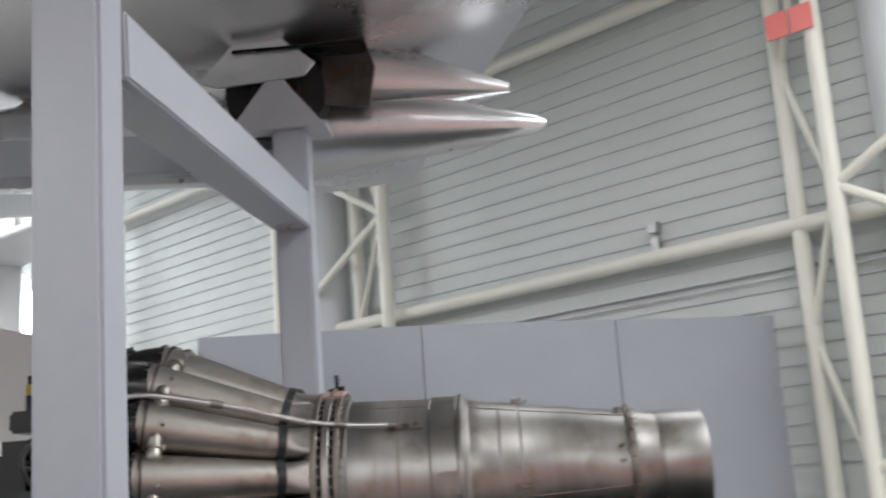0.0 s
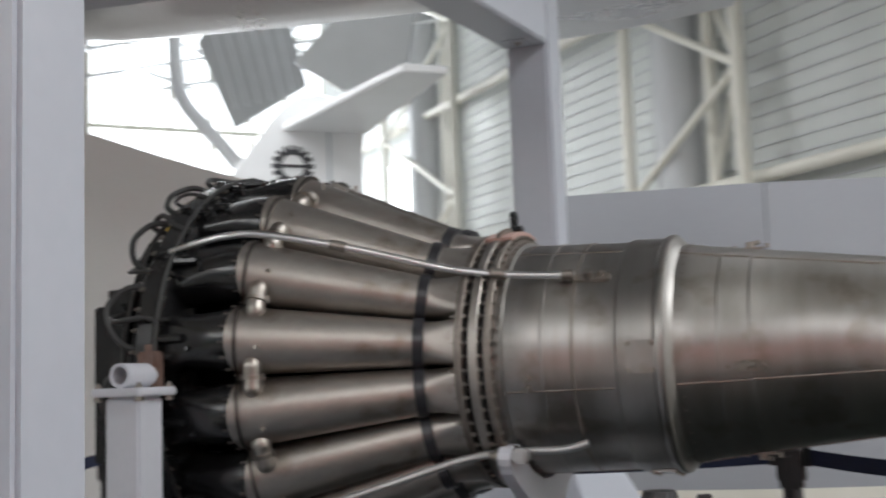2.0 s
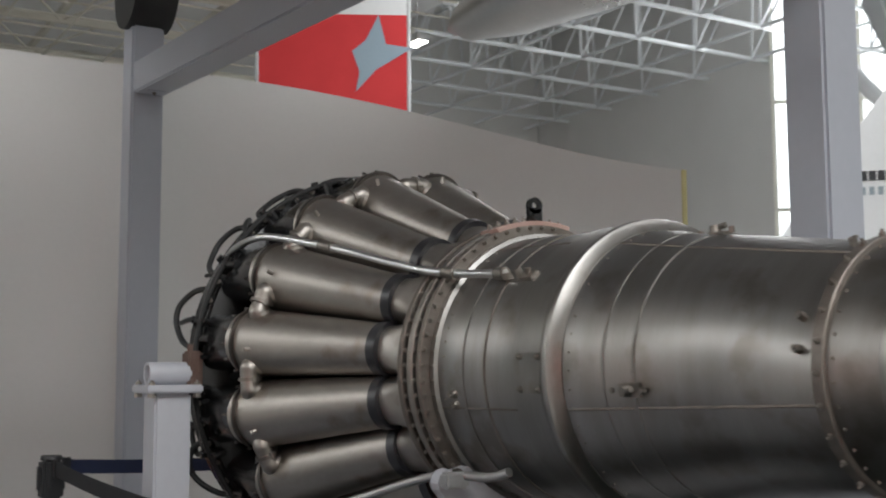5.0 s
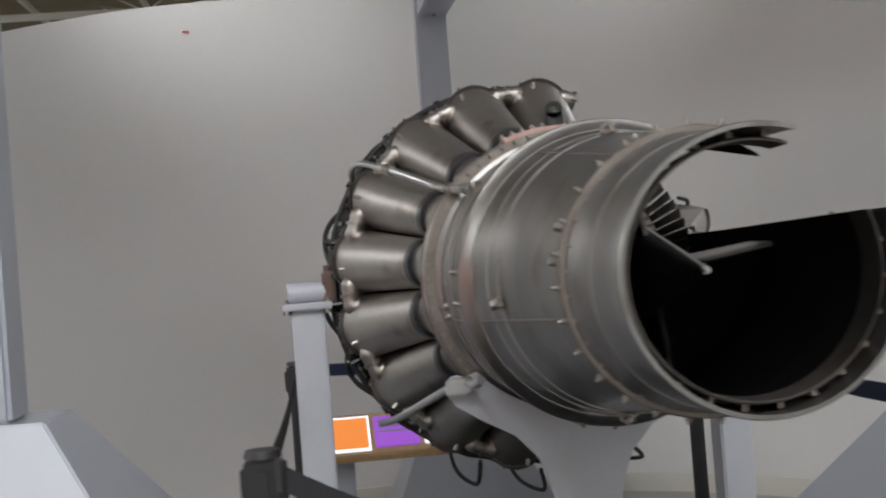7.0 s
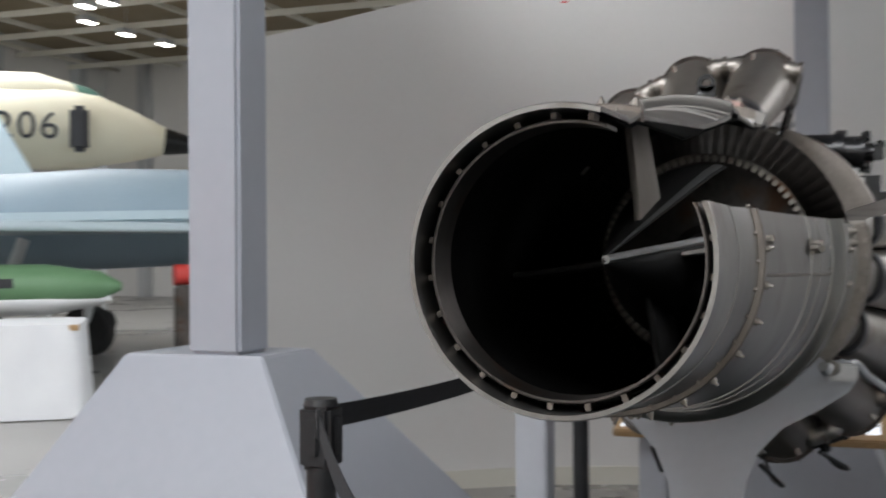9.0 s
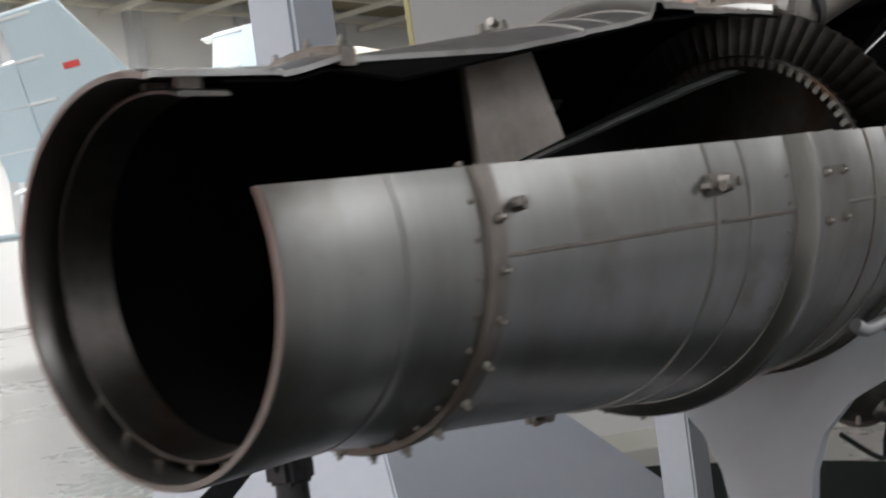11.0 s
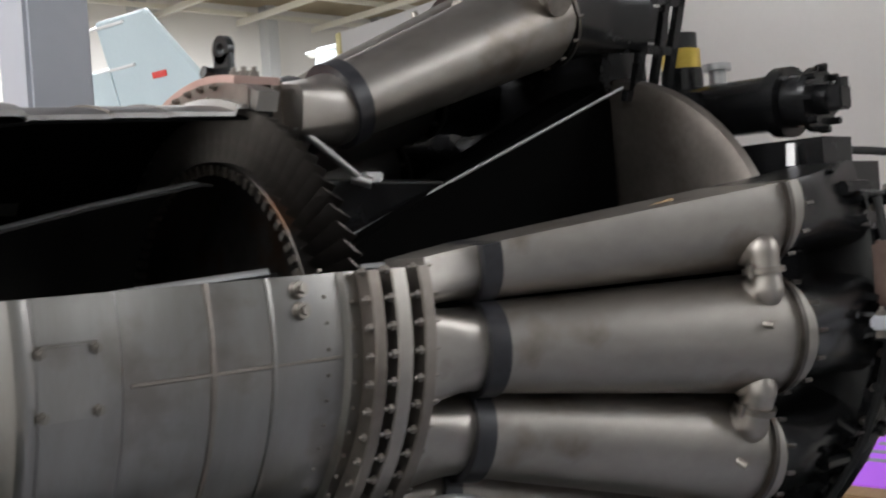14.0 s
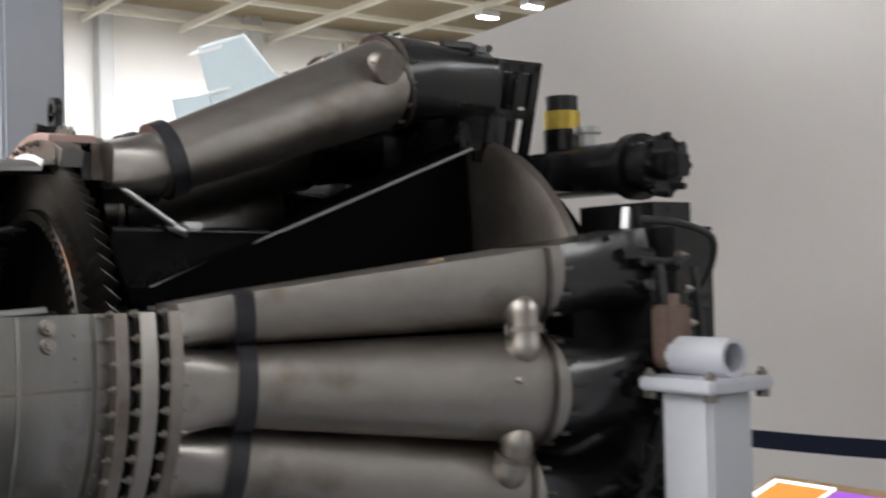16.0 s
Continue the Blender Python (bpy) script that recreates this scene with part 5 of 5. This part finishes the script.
bm = lathe([(-0.125, 0.16), (0.0, 0.16), (0.0, 0.23), (-0.125, 0.23)], n=32)
bmesh.ops.transform(bm, matrix=Matrix.Translation((0.35, -0.001, 4.17)) @ Matrix.Rotation(radians(90), 4, "Z"), verts=bm.verts)
for k in range(16):
    a = 2 * math.pi * k / 16
    box(bm, (0.22, -0.126, -0.03), (0.29, -0.11, 0.03), 0.0, Matrix.Translation((0.35, 0, 4.17)) @ Matrix.Rotation(a, 4, "Y"))
box(bm, (0.10, -0.127, 4.15), (0.60, -0.112, 4.19), 0.0)
part("emblem", bm, INK, jet, "dark ring emblem with teeth", smooth=False)
for row, (z, h, n, w) in enumerate(((3.56, 0.12, 10, 0.085), (3.38, 0.10, 9, 0.06))):
    for k in range(n):
        part("letter_bar", boxed((-0.45 + k * 0.105, -0.124, z), (-0.45 + k * 0.105 + w, -0.111, z + h), 0.0), INK if row == 0 else INKGREY, jet, smooth=False)

# red banner high behind the wall
banner = thing("red_banner", "red cloth banner with white upper part and blue motif", "banner", pose(-10.05, 4.88, 0, 0, 0, 62.8))
part("cloth", boxed((-0.98, -0.02, 3.9), (0.98, 0.0, 5.95), 0.002), REDSIGN, banner)
part("white_field", boxed((-0.98, -0.02, 5.952), (0.98, 0.0, 6.7), 0.002), WHITEPAINT, banner)
part("motif", extrude([(-0.15, 0.15), (0.12, 0.45), (0.6, 0.75), (0.25, 0.8), (0.15, 1.2), (-0.02, 0.85), (-0.2, 0.7), (-0.1, 0.42)], 0.006, pose(0.45, -0.026, 4.75, 90, 0, 0)), MIDBLUE, banner, smooth=False)
part("banner_pole", rods(((-1.0, 0, 0), (-1.0, 0, 6.75), 0.03), ((1.0, 0, 0), (1.0, 0, 6.75), 0.03)), DUCT, banner)


# pale blue twin-fin fighter
fm = pose(-7.76, -6.95, 0, 0, 0, 98)
jet = thing("fighter_jet", "pale blue twin-fin fighter aircraft on its wheels", "aircraft", fm)
part("fuselage", spindle([(-4.2, 0.35, 1.75), (-3.5, 0.62, 1.75), (-1.0, 0.75, 1.75), (1.2, 0.62, 1.75), (3.0, 0.45, 1.75), (4.6, 0.25, 1.7), (5.4, 0.04, 1.65)], 0.8), MIDBLUE, jet, "grey-blue fuselage")
part("canopy", spindle([(1.0, 0.05, 2.15), (1.6, 0.28, 2.2), (2.4, 0.30, 2.2), (3.2, 0.05, 2.05)]), mixed("smoked canopy", (0.02, 0.03, 0.04), (0.03, 0.04, 0.05), (0.08, 0.15), 0.0, 3, 30, 0.0), jet, "dark canopy")
part("upper_deck", boxed((-3.8, -1.0, 1.62), (1.2, 1.0, 1.80), 0.08), PALEBLUE, jet)
for s in (-1, 1):
    w = extrude([(-3.0, 0.5), (0.6, 0.5), (-1.0, 3.3), (-2.4, 3.3)], 0.10, Matrix.Translation((0, 0, 1.55)) @ Matrix.Diagonal((1, s, 1, 1)), 0.02)
    part("wing", w, PALEBLUE, jet, "pale blue wing")
    part("flap", extrude([(-3.9, 0.55), (-3.05, 0.55), (-2.45, 3.2), (-3.1, 3.2)], 0.06, pose(0, 0, 1.5) @ Matrix.Diagonal((1, s, 1, 1)) @ pose(0, 0, 0, 0, -12, 0), 0.01), PALEBLUE, jet, "drooped pale blue flap")
    f = fin([(-4.2, 2.0), (-2.0, 2.0), (-3.55, 4.1), (-4.3, 4.1)], 0.09, PALEBLUE, jet, pose(0, 0.75 * s, 0, -18 * s, 0, 0) @ UPRIGHT, label="pale blue canted fin with small red flash")
    part("rudder", extrude([(-4.86, 2.5), (-4.22, 2.4), (-4.24, 3.62), (-4.90, 3.66)], 0.07, pose(0, 0.75 * s, 0, -18 * s, 0, 0) @ UPRIGHT, 0.01), PALEBLUE, f)
    part("flash", boxed((-3.65, -0.055, 3.45), (-3.45, 0.055, 3.51), 0.0, pose(0, 0.75 * s, 0, -18 * s, 0, 0)), REDPAINT, f, smooth=False)
    for k in range(5):
        rib = boxed((-4.45 - (0.42 if k < 3 else 0), -0.07, 2.35 + 0.42 * k), (-3.85, 0.07, 2.38 + 0.42 * k), 0.01, pose(0, 0.75 * s, 0, -18 * s, 0, 0))
        part("fin_rib", rib, WHITEPAINT, f)
    part("tailplane", extrude([(-5.0, 0.5), (-3.6, 0.5), (-4.6, 2.3), (-5.3, 2.3)], 0.07, Matrix.Translation((0, 0, 1.7)) @ Matrix.Diagonal((1, s, 1, 1)), 0.02), PALEBLUE, jet, "pale blue tailplane")
    part("gear_leg", rods(((-1.6, 1.1 * s, 0.35), (-1.3, 0.8 * s, 1.5), 0.07)), WHITEPAINT, jet)
    part("wheel", rods(((-1.6, 1.02 * s, 0.33), (-1.6, 1.24 * s, 0.33), 0.33), n=28), TYRE, jet)
    part("nozzle", rods(((-4.7, 0.38 * s, 1.72), (-4.1, 0.38 * s, 1.72), 0.36), n=24), DARKSTEEL, jet)
part("nose_gear", rods(((3.0, 0, 0.25), (2.9, 0, 1.4), 0.06)), WHITEPAINT, jet)
part("nose_wheel", rods(((3.0, -0.12, 0.26), (3.0, 0.12, 0.26), 0.26), n=24), TYRE, jet)
part("intake_cover", boxed((0.2, 0.6, 1.15), (0.9, 1.05, 1.6), 0.05), REDPAINT, jet, "red intake cover")

for o in list(jet.children):
    kind = o.name.split(".")[0]
    if kind in ("gear_leg", "wheel", "nose_gear", "nose_wheel"):
        o.location.x = 1.2 if kind.startswith("nose") else -0.64
    else:
        o.matrix_basis = (Matrix.Translation((0, 0, -0.7)) @ Matrix.Diagonal((1.4, 1, 1.35, 1)) if kind == "fin" else Matrix.Diagonal((1.4, 1, 1, 1))) @ o.matrix_basis

# cream aircraft behind it
cm = pose(-11.3, -12.6, 1.58, 0, 0, 125) @ Matrix.Scale(0.72, 4)
cj = thing("cream_aircraft", "cream painted jet aircraft with large black numerals", "aircraft", cm)
part("fuselage", spindle([(-6.5, 0.8, 2.5), (-3.0, 0.95, 2.55), (0.6, 0.95, 2.55), (1.5, 0.82, 2.5), (2.4, 0.55, 2.38), (3.1, 0.28, 2.28), (3.3, 0.05, 2.25)]), CREAMJET, cj, "cream fuselage")
part("spine", spindle([(-6.0, 0.2, 3.4), (-3.0, 0.5, 3.3), (0.2, 0.55, 3.25), (1.0, 0.42, 3.15), (1.9, 0.05, 2.9)]), CREAMJET, cj)
part("canopy", spindle([(0.5, 0.05, 3.35), (0.9, 0.33, 3.28), (1.4, 0.34, 3.12), (2.2, 0.05, 2.78)]), mixed("green tinted canopy", (0.10, 0.20, 0.16), (0.14, 0.25, 0.20), (0.08, 0.2), 0.0, 3, 30, 0.0), cj, "green tinted canopy")
part("intake", boxed((0.95, -1.1, 1.95), (1.35, 1.1, 2.95), 0.1), INK, cj, "dark intake mouth")
part("nose_cone", spindle([(2.9, 0.34, 2.3), (3.5, 0.22, 2.22), (4.1, 0.03, 2.15)]), BLACK, cj, "black nose cone")
for s in (-1, 1):
    part("wing", extrude([(-4.2, 0.7), (-1.5, 0.7), (-3.2, 4.0), (-4.2, 4.0)], 0.12, Matrix.Translation((0, 0, 2.0)) @ Matrix.Diagonal((1, s, 1, 1)), 0.02), CREAMJET, cj, "cream wing")
    part("gear_leg", rods(((-2.0, 1.1 * s, -1.8), (-2.0, 1.0 * s, 2.0), 0.09)), WHITEPAINT, cj)
    part("wheel", rods(((-2.0, 1.0 * s, -1.79), (-2.0, 1.25 * s, -1.79), 0.4), n=24), TYRE, cj)
part("nose_gear", rods(((1.6, 0, -1.8), (1.6, 0, 1.9), 0.08)), WHITEPAINT, cj)
part("nose_wheel", rods(((1.6, -0.14, -1.89), (1.6, 0.14, -1.89), 0.3), n=24), TYRE, cj)


def lettering(text, size, m, mat, parent, name="numerals"):
    cu = bpy.data.curves.new(name, "FONT")
    cu.body, cu.size, cu.extrude, cu.align_x = text, size, 0.01, "CENTER"
    tmp_ob = bpy.data.objects.new(name, cu)
    scene.collection.objects.link(tmp_ob)
    me = bpy.data.meshes.new_from_object(tmp_ob.evaluated_get(bpy.context.evaluated_depsgraph_get()))
    bpy.data.objects.remove(tmp_ob)
    me.materials.clear()
    me.materials.append(mat)
    o = new(name, me)
    o.parent = parent
    o.matrix_local = m
    return o


for k, ch in enumerate("206"):
    lettering(ch, 0.85, pose(-0.42 + 0.47 * k, -0.965, 2.22, 90, 0, 0), INK, cj, "numeral")

# green pod on a trolley, in front of the fighter
gp = thing("green_pod", "green and white painted pod on a wheeled trolley", "pod", pose(-4.8, -7.9, 0, 0, 0, 128))
part("pod_body", spindle([(-2.2, 0.1, 1.0), (-1.8, 0.26, 1.0), (-1.0, 0.30, 1.0), (0.8, 0.30, 1.0), (1.3, 0.20, 1.0), (1.5, 0.05, 1.0)], 0.75), GREENPOD, gp, "green pod body")
part("pod_keel", spindle([(-2.1, 0.08, 0.86), (-1.6, 0.24, 0.86), (0.8, 0.27, 0.86), (1.4, 0.10, 0.88)], 0.5), WHITEPAINT, gp, "white underside")
part("pod_marking", boxed((0.0, -0.305, 1.0), (0.5, -0.285, 1.09), 0.0), INK, gp, "dark unreadable marking")
for x in (-1.2, 0.8):
    part("trolley_leg", rods(((x, -0.3, 0.25), (x, 0, 0.8), 0.03), ((x, 0.3, 0.25), (x, 0, 0.8), 0.03)), WHITEPAINT, gp)
    for s in (-1, 1):
        part("wheel", rods(((x, 0.32 * s, 0.22), (x, 0.42 * s, 0.22), 0.22), n=24), TYRE, gp)
part("trolley_bar", boxed((-1.3, -0.05, 0.28), (1.2, 0.05, 0.34), 0.01), DUCT, gp)

# table under a white cloth
tc = thing("cloth_table", "table covered to the floor by a white cloth", "table", pose(-4.0, -6.3, 0, 0, 0, 35))
bm = bmesh.new()
n = 72
top, low = [], []
for k in range(n):
    a = 2 * math.pi * k / n
    c, s = math.cos(a), math.sin(a)
    px, py = 0.62 * math.copysign(abs(c) ** 0.35, c), 0.38 * math.copysign(abs(s) ** 0.35, s)
    fold = 1 + 0.05 * math.sin(k * 1.7) + 0.03 * math.sin(k * 0.9)
    top.append(bm.verts.new((px, py, 0.75)))
    low.append(bm.verts.new((px * (1.06 + 0.10 * fold), py * (1.06 + 0.10 * fold), 0.01)))
for k in range(n):
    bm.faces.new((low[k], low[(k + 1) % n], top[(k + 1) % n], top[k]))
bm.faces.new(top)
bmesh.ops.recalc_face_normals(bm, faces=bm.faces)
part("tablecloth", bm, CLOTH, tc, "white cloth hanging in folds")
part("table_top", boxed((-0.6, -0.36, 0.70), (0.6, 0.36, 0.745), 0.004), WOOD, tc)

# service cart under the fighter
cart = thing("service_cart", "grey service cart with red and yellow parts", "cart", pose(-6.5, -6.2, 0, 0, 0, 125))
part("cart_box", boxed((-0.35, -0.3, 0.3), (0.35, 0.3, 1.0), 0.03), DARKSTEEL, cart)
part("cart_tank", rods(((-0.35, 0, 1.10), (0.35, 0.1, 1.10), 0.11), n=18), REDPAINT, cart)
part("cart_hose", tubed([(0.4, 0.2, 0.9), (0.7, 0.3, 0.7), (0.9, 0.1, 0.9), (1.1, 0.2, 0.6)], 0.05), BRASS, cart)
for x in (-0.25, 0.25):
    part("wheel", rods(((x, -0.34, 0.15), (x, -0.26, 0.15), 0.15), n=20), TYRE, cart)
    part("wheel", rods(((x, 0.26, 0.15), (x, 0.34, 0.15), 0.15), n=20), TYRE, cart)
